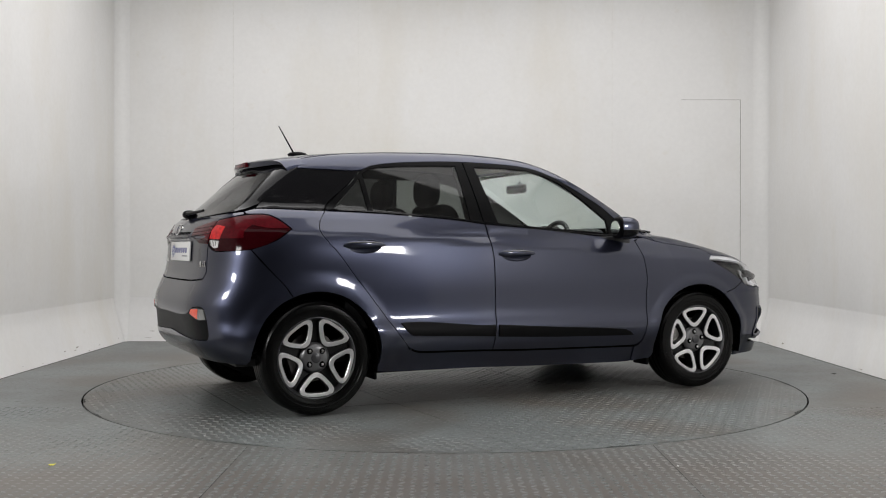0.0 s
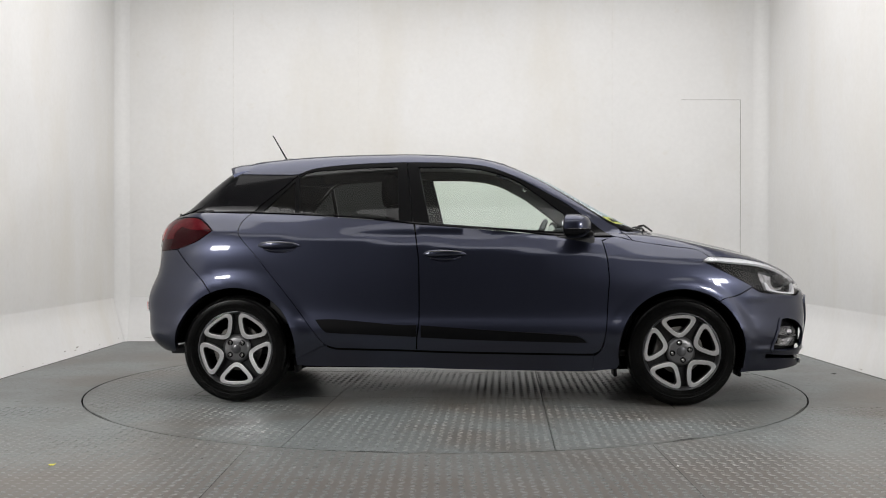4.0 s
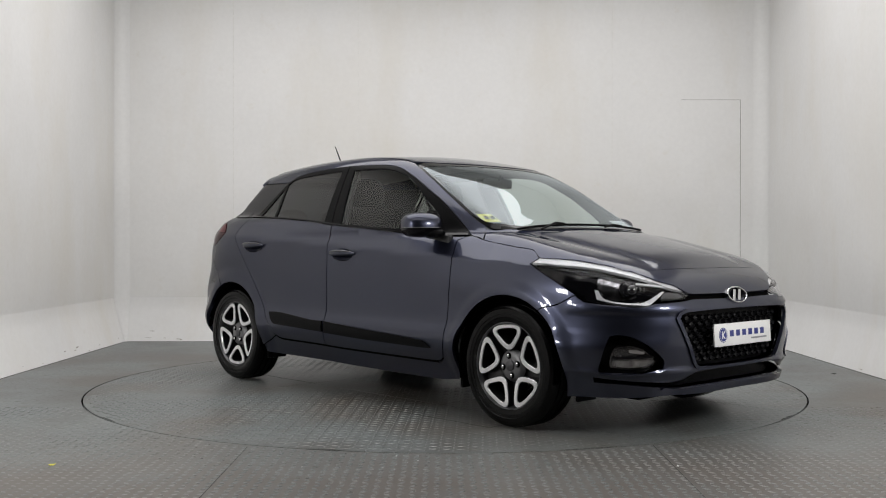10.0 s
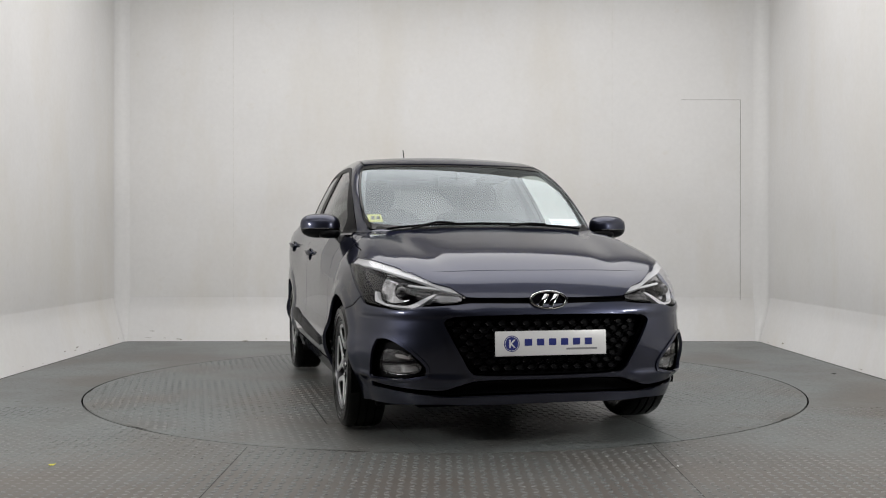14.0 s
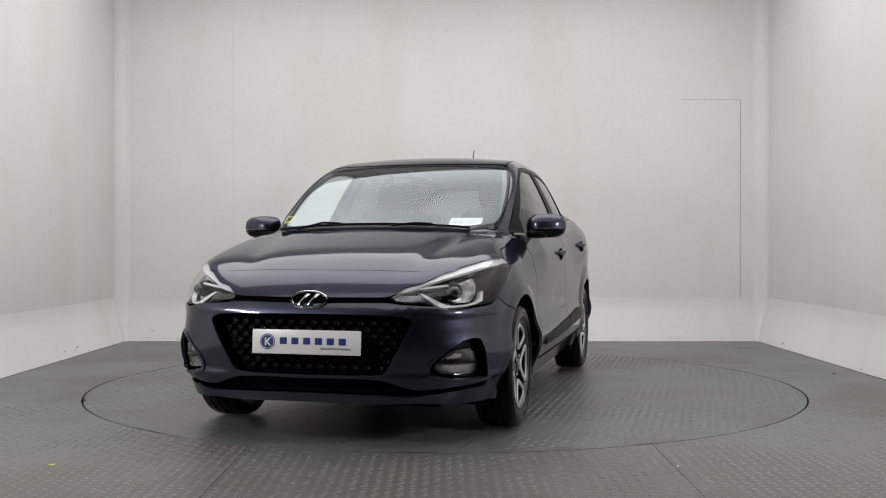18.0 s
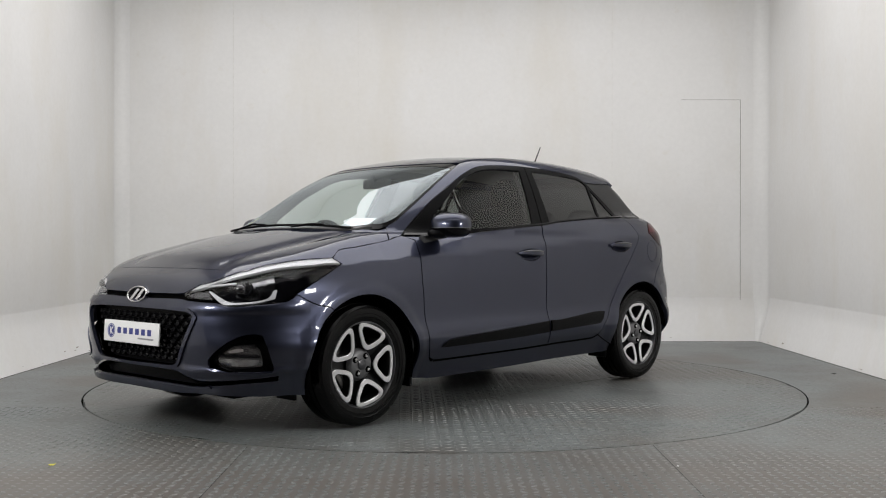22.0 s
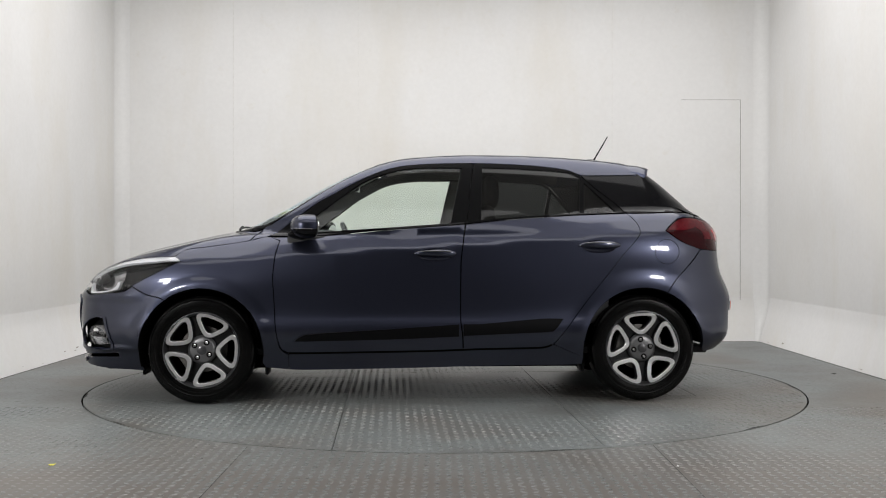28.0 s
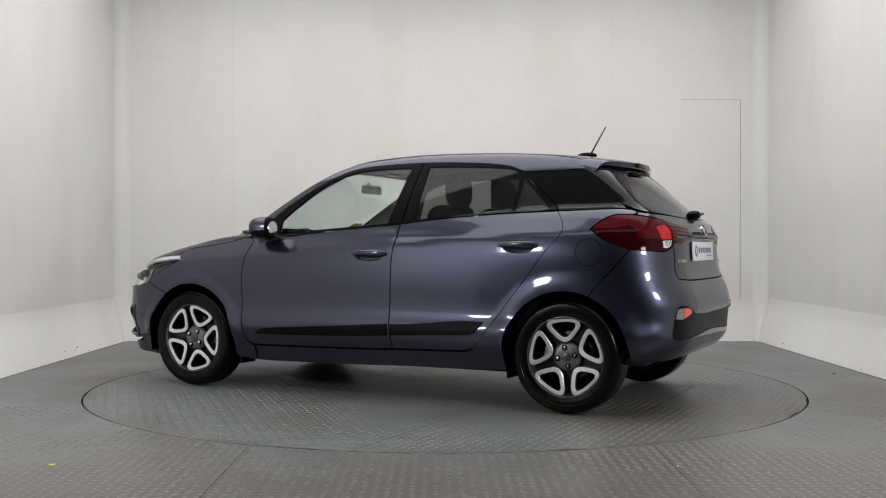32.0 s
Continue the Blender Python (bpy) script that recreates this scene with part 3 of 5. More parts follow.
def lattice(x0, x1, y0, y1, pitch=.046):
    for i in range(int((x1 - x0) / pitch)):
        for j in range(int((y1 - y0) / pitch)):
            yield x0 + i * pitch, y0 + j * pitch, (math.pi / 4 if (i + j) % 2 else -math.pi / 4)


ob = part("tread_pattern", treads([p for p in lattice(-2.26, 2.26, -2.26, 2.26) if math.hypot(p[0], p[1]) < RT - .03], TREAD, 3.7), None, turntable, "raised tread lozenges")
tagged(ob, kind="stuff")
ob = new("tread_pattern", treads([p for p in lattice(-3.0, 3.0, -3.5, -.9) if math.hypot(p[0] - CX, p[1] - CY) > RT + .03], TREAD, 9.2))
tagged(ob, "raised tread lozenges of the floor plate", "tread", kind="stuff")
for (ax, ay), (bx, by) in (((-.877, -2.10), (-.868, -3.3)), ((.974, -2.06), (.959, -3.3))):
    d = Vector((bx - ax, by - ay)).normalized()
    nx, ny = -d.y * .002, d.x * .002
    flat_sheet("floor_joint", [(ax - nx, ay - ny, .0008), (ax + nx, ay + ny, .0008), (bx + nx, by + ny, .0008), (bx - nx, by - ny, .0008)], [(3, 2, 1, 0)], JOINT, "dark joint between floor plates", "joint")

# dirt in the joint round the table, and the frame of a hatch in its deck
rnd = random.Random(5)
for a0, span, w in ((8, 6, .016), (37, 4, .010), (95, 9, .008), (128, 5, .018), (171, 5, .020), (186, 4, .010), (214, 9, .008), (262, 6, .014), (301, 5, .018), (330, 8, .009)):
    bm = bmesh.new()
    low, high = [], []
    for i in range(15):
        k = i / 14
        a = radians(a0 + span * k)
        d = w * math.sin(math.pi * k) * rnd.uniform(.35, 1)
        low.append(bm.verts.new(((RT - d - .002) * math.cos(a), (RT - d - .002) * math.sin(a), .0012)))
        high.append(bm.verts.new(((RT - .001) * math.cos(a), (RT - .001) * math.sin(a), .0012)))
    for i in range(14):
        bm.faces.new((low[i], high[i], high[i + 1], low[i + 1]))
    part("rim_dirt", bm, JOINT, turntable, "dark dirt along the rim")
for (ax, ay), (bx, by) in (((-1.50, -.62), (-1.50, .62)), ((-1.50, .62), (-.62, .62)), ((1.35, -.95), (1.35, -.35)), ((.62, -.95), (1.35, -.95)), ((.62, -.35), (1.35, -.35)), ((-1.50, -.62), (-.62, -.62))):
    d = Vector((bx - ax, by - ay)).normalized()
    nx, ny = -d.y * .003, d.x * .003
    bm = bmesh.new()
    bm.faces.new([bm.verts.new(p) for p in ((ax - nx, ay - ny, .0009), (bx - nx, by - ny, .0009), (bx + nx, by + ny, .0009), (ax + nx, ay + ny, .0009))])
    bmesh.ops.recalc_face_normals(bm, faces=bm.faces)
    part("hatch_joint", bm, JOINT, turntable, "dark joint of a deck hatch")

# scraps on the floor
for x, y, a, mat_, label, size in ((-1.615, -2.487, 20, YELLOW, "small yellow leaf scrap lying on the floor", .016), (.981, -2.519, 70, WHITE, "small white paper scrap lying on the floor", .009), (2.80, .55, 10, JOINT, "small dark scuff of dirt on the floor", .02)):
    bm = bmesh.new()
    rim = [bm.verts.new((size * math.cos(k), .55 * size * math.sin(k), .003 * math.cos(2 * k) + .0035)) for k in np.linspace(0, 2 * math.pi, 9, False)]
    bm.faces.new(rim)
    low = bmesh.ops.extrude_face_region(bm, geom=bm.faces[:])["geom"]
    bmesh.ops.translate(bm, vec=(0, 0, .0015), verts=[g for g in low if isinstance(g, bmesh.types.BMVert)])
    me = bpy.data.meshes.new("floor_scrap")
    bm.to_mesh(me), bm.free()
    me.materials.append(mat_)
    tagged(new("floor_scrap", me), label, "scrap").matrix_world = pose(x, y, -.0004, 0, 0, a)

# lights: two banks in the booth ceiling and a lamp at each edge of the booth's open side
for s in (1, -1):
    area("studio_lamp", look((s * 2.58, -3.4, 1.50), (0, 0, .7)), .52, .34, 33, (1, .99, .97))
area("ceiling_light", pose(0, .2, HW - .03), 5.6, 3.8, 149, (1, .985, .988))
area("ceiling_light", pose(0, -3.75, HW - .03), 5.6, 1.7, 42, (1, .985, .988))


# ---- the car ----
car = thing("hatchback_car", "blue-grey metallic five-door hatchback parked on the turntable", "car")

def S(x, z):
    """The place on the left flank at x, z."""
    return tuple(meet([[x, 1.3, z]], [[0, -1, 0]], 1.3)[0][0])


def T(x, y):
    """The place on the upper side at x, y."""
    return tuple(meet([[x, y, 1.9]], [[0, 0, -1]], 1.6)[0][0])


HOOD_SIDE = [(1.384, .741), (1.266, .741), (1.16, .735), (1.02, .727)]
FENDER = [(1.446, .850)] + [(x, T(x, y)[2]) for x, y in HOOD_SIDE] + [(.918, .964), (.845, .940), (.866, .847), (.877, .717), (.872, .652), (.861, .474), (.848, .38), (.83, .315), (.80, .287), (.785, .285), (.785, .19), (.916, .205)] \
    + arc(1.285, .357, 192, 54, 22) + [(1.52, .612), (1.60, .631), (1.692, .679), (1.59, .733), (1.499, .778), (1.409, .822)]
panel("front_fender", PAINT, car, "side", FENDER, step=.02)
def oval(x, z, a, b, n=20):
    return [(x + a * math.cos(2 * math.pi * i / n), z + b * math.sin(2 * math.pi * i / n)) for i in range(n)]


CUPS = [oval(-.062, .856, .098, .037), oval(-1.022, .905, .098, .037)]
panel("front_door", PAINT, car, "side", [(.90, .960), (.625, .966), (.168, 1.006), (-.24, 1.037), (-.225, .929), (-.211, .811), (-.208, .47), (-.218, .40), (-.223, .309), (0, .300), (.69, .291), (.784, .293), (.822, .31), (.846, .38), (.859, .474), (.870, .652), (.875, .717), (.864, .847), (.842, .942)], holes=[CUPS[0]])
SEAM = [(-.748, .337), (-.783, .372), (-.849, .456), (-.921, .551), (-1.005, .659), (-1.092, .767), (-1.166, .863), (-1.247, .953), (-1.269, .995), (-1.254, 1.051), (-1.207, 1.104)]
panel("rear_door", PAINT, car, "side", [(-.246, 1.037), (-.228, .929), (-.214, .811), (-.211, .47), (-.221, .40), (-.227, .311), (-.322, .312), (-.689, .319)] + SEAM + [(-.861, 1.089), (-.495, 1.064)], holes=[CUPS[1]])
panel("sill", PAINT, car, "side", [(.785, .287), (.69, .287), (0, .296), (-.69, .315), (-.745, .334), (-.85, .291), (-.930, .258), (-.925, .218), (-.85, .212), (-.32, .207), (0, .198), (.69, .189), (.785, .192)], rim=.05, gap=-.001, sink=.010)
QUARTER = [(-.755, .336), (-.85, .292)] + arc(-1.285, .357, -8, 113, 20) + [(-1.468, .70), (-1.56, .80), (-1.636, .890), (-1.51, .938), (-1.422, 1.000), (-1.46, 1.037), (-1.527, 1.077), (-1.618, 1.080), (-1.636, 1.084), (-1.634, 1.096), (-1.575, 1.110), (-1.253, 1.102)] + SEAM[::-1][:-1]
LID = oval(-1.424, .876, .074, .074, 28)
panel("rear_quarter", PAINT, car, "side", QUARTER, sides=(1,), holes=[LID])
panel("rear_quarter", PAINT, car, "side", QUARTER, sides=(-1,))
panel("fuel_lid", PAINT, car, "side", LID, sides=(1,), gap=.003)

DLO = [S(*p) for p in ((.916, .966), (.812, 1.03), (.631, 1.164), (.543, 1.213), (.339, 1.321), (.181, 1.38), (.019, 1.402), (-.218, 1.41), (-.402, 1.409), (-.721, 1.392), (-.876, 1.37), (-.95, 1.342), (-1.02, 1.338), (-1.20, 1.342), (-1.312, 1.345))]
PILLAR = [(.325, .573, 1.375), (.49, .612, 1.294), (.635, .634, 1.208), (.788, .646, 1.112), (.893, .646, 1.043), (.952, .638, 1.010)]
panel("roof_rail", PAINT, car, "slant", DLO + [T(-1.29, .54), T(-1.268, .50), T(-1.0, .50), T(-.6, .50), T(-.2, .52), T(.1, .545), T(.26, .550)] + PILLAR + [T(1.016, .728), S(.97, .957)], step=.022)
FRAME_F = [(.905, .966), (.812, 1.03), (.631, 1.164), (.543, 1.213), (.339, 1.321), (.181, 1.38), (.019, 1.402), (-.218, 1.41), (-.300, 1.41), (-.246, 1.037), (.168, 1.008), (.625, .968)]
PANE_F = [(.66, .988), (.66, 1.072), (.47, 1.214), (.338, 1.302), (.167, 1.36), (.02, 1.378), (-.233, 1.381), (-.155, 1.043), (.2, 1.018)]
FRAME_R = [(-.303, 1.41), (-.402, 1.409), (-.721, 1.392), (-.876, 1.37), (-.947, 1.339), (-1.029, 1.262), (-1.167, 1.15), (-1.202, 1.105), (-.861, 1.091), (-.495, 1.066), (-.25, 1.039)]
PANE_R = [(-.354, 1.382), (-.513, 1.379), (-.763, 1.366), (-.886, 1.353), (-.949, 1.321), (-.926, 1.099), (-.332, 1.056)]
PANE_Q = [(-.970, 1.294), (-1.150, 1.115), (-.952, 1.104)]
panel("window_frame", SATIN_BLACK, car, "side", FRAME_F, "gloss black window surround", holes=[PANE_F], lift=.001, step=.025)
panel("window_frame", SATIN_BLACK, car, "side", FRAME_R, "gloss black window surround", holes=[PANE_R, PANE_Q], lift=.001, step=.025)
panel("front_window", GLASS_CLEAR, car, "side", PANE_F, "lightly tinted side window", lift=-.004, rim=0)
panel("rear_window", GLASS_DARK, car, "side", PANE_R, "dark privacy glass", lift=-.004, rim=0)
panel("rear_vent_window", GLASS_DARK, car, "side", PANE_Q, "dark privacy glass", lift=-.004, rim=0)
panel("quarter_window", GLOSS_BLACK, car, "side", [(-.955, 1.338), (-1.02, 1.335), (-1.20, 1.339), (-1.30, 1.343), (-1.318, 1.340), (-1.434, 1.243), (-1.574, 1.113), (-1.253, 1.107), (-1.207, 1.110), (-1.172, 1.15), (-1.034, 1.262)], "black gloss quarter window")
BROW = [(1.446, .768), (1.551, .748), (1.63, .724), (1.726, .687), (1.80, .640), (1.865, .590)]
SHUT = [(1.893, .40), (1.909, .20), (1.916, 0)]
panel("bonnet", PAINT, car, "top", whole_top([(1.17, 0), (1.16, .20), (1.125, .485), (1.03, .613), (.957, .640), (1.018, .724)] + HOOD_SIDE[::-1] + BROW + SHUT), sides=(1,), gap=.002)
panel("nose_panel", PAINT, car, "top", whole_top([(1.916, 0), (1.909, .20), (1.893, .40), (1.865, .590), (1.959, .507), (2.0, .433), (2.042, .374), (2.057, .20), (2.059, 0)]), sides=(1,), gap=.0016)
panel("roof", PAINT, car, "top", [(.32, 0), (.305, .30), (.26, .547), (.1, .542), (-.2, .517), (-.6, .497), (-1.0, .497), (-1.272, .497), (-1.31, .3), (-1.32, 0), (-1.31, -.3), (-1.272, -.497), (-1.0, -.497), (-.6, -.497), (-.2, -.517), (.1, -.542), (.26, -.547), (.305, -.30)], sides=(1,), gap=.003)
SCREEN_OUT = whole([(1.175, 0, 1.0), (1.165, .20, 1.0), (1.13, .485, .996), (1.03, .610, .999)] + PILLAR[::-1] + [T(.285, .50), T(.325, .25), (.335, 0, 1.41)])
SCREEN_IN = whole([(1.13, 0, 1.02), (1.09, .38, 1.02), (.99, .592, 1.022), (.888, .634, 1.046), (.783, .634, 1.115), (.632, .622, 1.209), (.487, .600, 1.296), (.350, .567, 1.366), (.348, .40, 1.390), (.362, 0, 1.398)])
panel("windscreen_border", GLOSS_BLACK, car, "fore", SCREEN_OUT, "black windscreen border", sides=(1,), holes=[SCREEN_IN], lift=-.002)
panel("windscreen", GLASS_SCREEN, car, "fore", SCREEN_IN, "clear raked windscreen", sides=(1,), lift=-.004, rim=0, gap=0)
BUMPER = whole([(2.083, 0, .652), (2.078, .152, .655), (2.066, .37, .657), (2.060, .42, .650), (2.054, .457, .648), (2.033, .54, .643), (2.008, .588, .641), (1.985, .623, .630), (1.955, .66, .624), (1.88, .72, .632), (1.81, .757, .637), (1.735, .783, .648), (1.690, .793, .676), S(1.60, .629), S(1.52, .610)] + [S(*p) for p in arc(1.285, .357, 54, -20, 10)] + [(1.70, .75, .190), (1.85, .69, .192), (2.06, .47, .207), (2.1, .2, .214), (2.1, 0, .215)])
GRILLE = whole([(2.11, 0, .606), (2.104, .27, .604), (2.083, .444, .601), (2.078, .478, .588), (2.077, .49, .571), (2.085, .46, .51), (2.09, .41, .42), (2.092, .378, .36), (2.092, .36, .342), (2.095, .30, .334), (2.1, 0, .330)])
SLOT = whole([(2.1, 0, .318), (2.095, .17, .318), (2.088, .34, .313), (2.082, .371, .307), (2.069, .426, .289), (2.045, .50, .270), (1.90, .69, .281), (1.80, .747, .290), (1.772, .756, .292), (1.772, .75, .266), (1.90, .68, .260), (2.051, .49, .242), (2.085, .33, .246), (2.1, 0, .248)])
FOG = [(2.044, .560, .375), (2.018, .625, .440), (1.95, .69, .488), (1.90, .73, .497), (1.865, .75, .490), (1.846, .764, .440), (1.80, .760, .325), (1.812, .756, .312), (1.90, .71, .311), (1.99, .63, .318), (2.035, .56, .336)]
panel("front_bumper", PAINT, car, "front", BUMPER, sides=(1,), holes=[GRILLE, SLOT, FOG, [(x, -y, z) for x, y, z in FOG]], step=.022, rim=.010)
LAMP_TOP = [T(x, y) for x, y in BROW] + [T(1.959, .507), T(2.0, .433), T(2.042, .374)]
LAMP = [(1.409, .792, .822)] + LAMP_TOP + [(2.054, .388, .671), (2.060, .42, .657), (2.054, .457, .655), (2.033, .54, .650), (2.010, .584, .648), (1.987, .62, .637), (1.955, .66, .630), (1.88, .718, .638), (1.81, .755, .643), (1.735, .782, .654), (1.692, .792, .679), (1.59, .803, .733), (1.499, .802, .778)]
def onto(pts):
    """Rear outline points laid on the skin: from the side round the corner, from behind past it."""
    return [S(p[0], p[2]) if p[0] > -1.70 else tuple(meet([[-2.4, p[1], p[2]]], [[1, 0, 0]], 1.6)[0][0]) for p in pts]


TAIL_LAMP = onto([(-1.424, .779, 1.0), (-1.46, .745, 1.034), (-1.527, .69, 1.074), (-1.618, .638, 1.077), (-1.715, .570, 1.050), (-1.757, .577, 1.0), (-1.763, .560, .920), (-1.724, .633, .883), (-1.634, .718, .892), (-1.51, .771, .940)])
GATE_LAMP = onto([(-1.718, .567, 1.047), (-1.824, .32, 1.010), (-1.831, .32, 1.0), (-1.832, .36, .950), (-1.812, .42, .925), (-1.765, .556, .917), (-1.760, .574, 1.0)])
REAR_BUMPER = whole(onto([(-1.88, 0, .716), (-1.869, .36, .718), (-1.818, .553, .729), (-1.790, .575, .770), (-1.778, .561, .832), (-1.763, .560, .913), (-1.724, .633, .880), (-1.636, .720, .889), S(-1.56, .797), S(-1.468, .698)]) + [S(*p) for p in arc(-1.285, .357, 113, 180, 9)] + onto([(-1.655, .735, .286), (-1.72, .69, .290), (-1.84, .48, .298), (-1.88, .20, .300), (-1.88, 0, .300)]))
INSERT = whole(onto([(-1.936, 0, .534), (-1.934, .23, .532), (-1.925, .40, .540), (-1.913, .47, .547), (-1.894, .54, .580), (-1.85, .632, .590), (-1.823, .668, .572), (-1.805, .690, .48), (-1.797, .696, .437), (-1.806, .682, .411), (-1.86, .56, .408), (-1.914, .35, .413), (-1.922, 0, .428)]))
panel("rear_bumper", PAINT, car, "rear", REAR_BUMPER, sides=(1,), holes=[INSERT], step=.022, rim=.03)
panel("bumper_insert", MATT_BLACK, car, "rear", INSERT, "grained black lower bumper insert", sides=(1,), lift=-.006, step=.03)
GATE = whole(onto([(-1.80, 0, 1.066), (-1.779, .249, 1.068), (-1.697, .514, 1.085), (-1.638, .604, 1.092), (-1.640, .618, 1.079), (-1.715, .568, 1.050), (-1.757, .575, 1.0), (-1.765, .556, .915), (-1.780, .557, .832), (-1.792, .571, .772), (-1.818, .553, .733), (-1.869, .36, .722), (-1.88, 0, .720)]))
panel("tailgate", PAINT, car, "rear", GATE, sides=(1,), step=.028)
GLASS_OUT = whole([(-1.80, 0, 1.068), (-1.779, .249, 1.070), (-1.697, .514, 1.087), (-1.636, .605, 1.096), (-1.575, .625, 1.113), (-1.434, .590, 1.245), (-1.317, .558, 1.343), (-1.29, .53, 1.38), (-1.3, 0, 1.41)])
GLASS_IN = whole([(-1.80, 0, 1.078), (-1.779, .249, 1.080), (-1.697, .514, 1.097), (-1.64, .590, 1.108), (-1.56, .492, 1.212), (-1.524, .42, 1.262), (-1.46, .30, 1.335), (-1.43, 0, 1.355)])
panel("tailgate_frame", GLOSS_BLACK, car, "back", GLASS_OUT, "black gloss frame of the rear window", sides=(1,), holes=[GLASS_IN])
panel("rear_screen", GLASS_DARK, car, "back", GLASS_IN, "dark tinted rear window", sides=(1,), lift=-.003, rim=0, gap=0)
panel("headlamp_cover", LAMP_CLEAR, car, "front", LAMP, step=.02, rim=0)
# dark lining behind the panels
for view, outline, sides in (("side", [(1.40, .80), (.9, .93), (0, .98), (-1.2, 1.05), (-1.6, 1.05), (-1.62, .8)] + arc(-1.285, .348, 118, 10, 8) + [(-.9, .25), (.9, .23)] + arc(1.285, .348, 190, 50, 10), (1, -1)),
                             ("top", [(2.0, 0), (1.97, .33), (1.72, .60), (1.45, .70), (1.05, .70), (1.0, 0), (1.05, -.70), (1.45, -.70), (1.72, -.60), (1.97, -.33)], (1,)),
                             ("front", whole([(2.0, 0, .72), (1.7, .66, .80), (1.5, .78, .80), (1.6, .75, .5), (1.64, .74, .2), (1.8, .6, .19), (2.0, 0, .19)]), (1,)),
                             ("rear", whole([(-1.8, 0, 1.05), (-1.7, .6, 1.05), (-1.5, .75, .97), (-1.46, .76, .70), (-1.6, .75, .5), (-1.62, .7, .32), (-1.8, .3, .29), (-1.8, 0, .29)]), (1,))):
    panel("inner_lining", DARK, car, view, outline, "black inner lining", sides=sides, sink=.065 if view == "front" else .035, rim=0, step=.06)


def bar_plate(name, x0, x1, y0, y1, z0, z1, mat, label="", bevel=.01):
    return part(name, smooth(box(bmesh.new(), x0, x1, y0, y1, z0, z1, bevel)), mat, car, label)


bar_plate("underbody", -1.55, 1.90, -.57, .57, .175, .26, DARK, "black underbody", .02)


# ---- wheels ----
def prism(outline, holes, to3d, y0, y1, step=.02, chamfer=0.0):
    """A flat plate with holes, from y0 to its face at y1, its rim drawn in by the chamfer."""
    o, hs = np.array(outline, float), [np.array(h, float) for h in holes]
    top_o, top_h = inset(o, chamfer), [inset(h, -chamfer) for h in hs]
    v, f = filled(top_o, top_h, step)
    bm = bmesh.new()
    vs = [bm.verts.new(to3d(a, b, y1)) for a, b in v]
    for t in f:
        bm.faces.new([vs[i] for i in t])
    for big, small in zip([o, *hs], [top_o, *top_h]):
        n = len(big)
        rows = [[bm.verts.new(to3d(a, b, y)) for a, b in ring] for ring, y in ((small, y1), (big, y1 - chamfer), (big, y0))]
        for a, b in zip(rows, rows[1:]):
            for i in range(n):
                bm.faces.new((a[i], a[(i + 1) % n], b[(i + 1) % n], b[i]))
    bmesh.ops.remove_doubles(bm, verts=bm.verts, dist=1e-5)
    bmesh.ops.recalc_face_normals(bm, faces=bm.faces)
    return smooth(bm, 30)


def mirrored(half):
    return half + [(r, -t) for r, t in half[::-1] if abs(t) > 1e-6]


LOOP = mirrored([(.078, 0), (.082, .018), (.097, .040), (.128, .070), (.155, .091), (.175, .098), (.193, .089), (.205, .056), (.2090, 0)])
HOLE = mirrored([(.106, 0), (.109, .012), (.121, .028), (.143, .049), (.160, .064), (.172, .0675), (.180, .063), (.186, .040), (.188, 0)])
LOOP, HOLE = rounded(LOOP, .009), rounded(HOLE, .009)


def spun(p, deg):
    c, s = math.cos(radians(deg)), math.sin(radians(deg))
    return [(u * c - v * s, u * s + v * c) for u, v in p]


def dish(u, v, y):
    return (u, y - .018 * max(0, 1 - math.hypot(u, v) / .20), v)


def wheel_meshes():
    made = {}
    for name, bm, mat in (("tyre", revolve([(.213, -.085), (.24, -.095), (.275, -.098), (.300, -.088), (.308, -.070), (.309, -.045), (.303, -.043), (.303, -.037), (.309, -.035), (.309, -.005), (.303, -.003), (.303, .003), (.309, .005), (.309, .035), (.303, .037), (.303, .043), (.309, .045), (.308, .070), (.300, .088), (.288, .095), (.286, .0985), (.275, .100), (.262, .1005), (.260, .0985), (.245, .098), (.243, .094), (.222, .090), (.213, .080)], 80, capped=False), RUBBER),
                          ("rim", revolve([(.217, .078), (.221, .086), (.220, .091), (.2165, .0915), (.211, .082), (.203, .055), (.198, -.06)], 80, capped=False), GUNMETAL),
                          ("brake_disc", revolve([(.05, .0), (.135, .0), (.135, -.02), (.05, -.02)], 40), IRON),
                          ("spider", prism([(.2095 * math.cos(a), .2095 * math.sin(a)) for a in np.linspace(0, 2 * math.pi, 60, False)], [spun(HOLE, 72 * k) for k in range(5)], dish, .014, .040, .02), WHEEL_DARK),
                          ("spoke_loop", prism(inset(LOOP, .0012), [inset(HOLE, -.0012)], dish, .078, .084, .012, .0020), FACE),
                          ("spoke_body", prism(LOOP, [HOLE], dish, .030, .0782, .014, .0020), WHEEL_DARK),
                          ("hub", revolve([(.0001, .070), (.040, .070), (.062, .0685), (.072, .063), (.084, .044)], 40), HUB),
                          ("hub_cap", revolve([(.0001, .079), (.022, .078), (.027, .075), (.027, .066)], 32), GUNMETAL),
                          ("wheel_nut", revolve([(.0001, .080), (.006, .080), (.0095, .077), (.0095, .064)], 6), CHROME),
                          ("nut_well", revolve([(.0001, .0715), (.0150, .0722), (.0165, .0700)], 20), DARK)):
        me = bpy.data.meshes.new(name)
        bm.to_mesh(me), bm.free()
        me.materials.append(mat)
        made[name] = me
    return made


MESH = wheel_meshes()


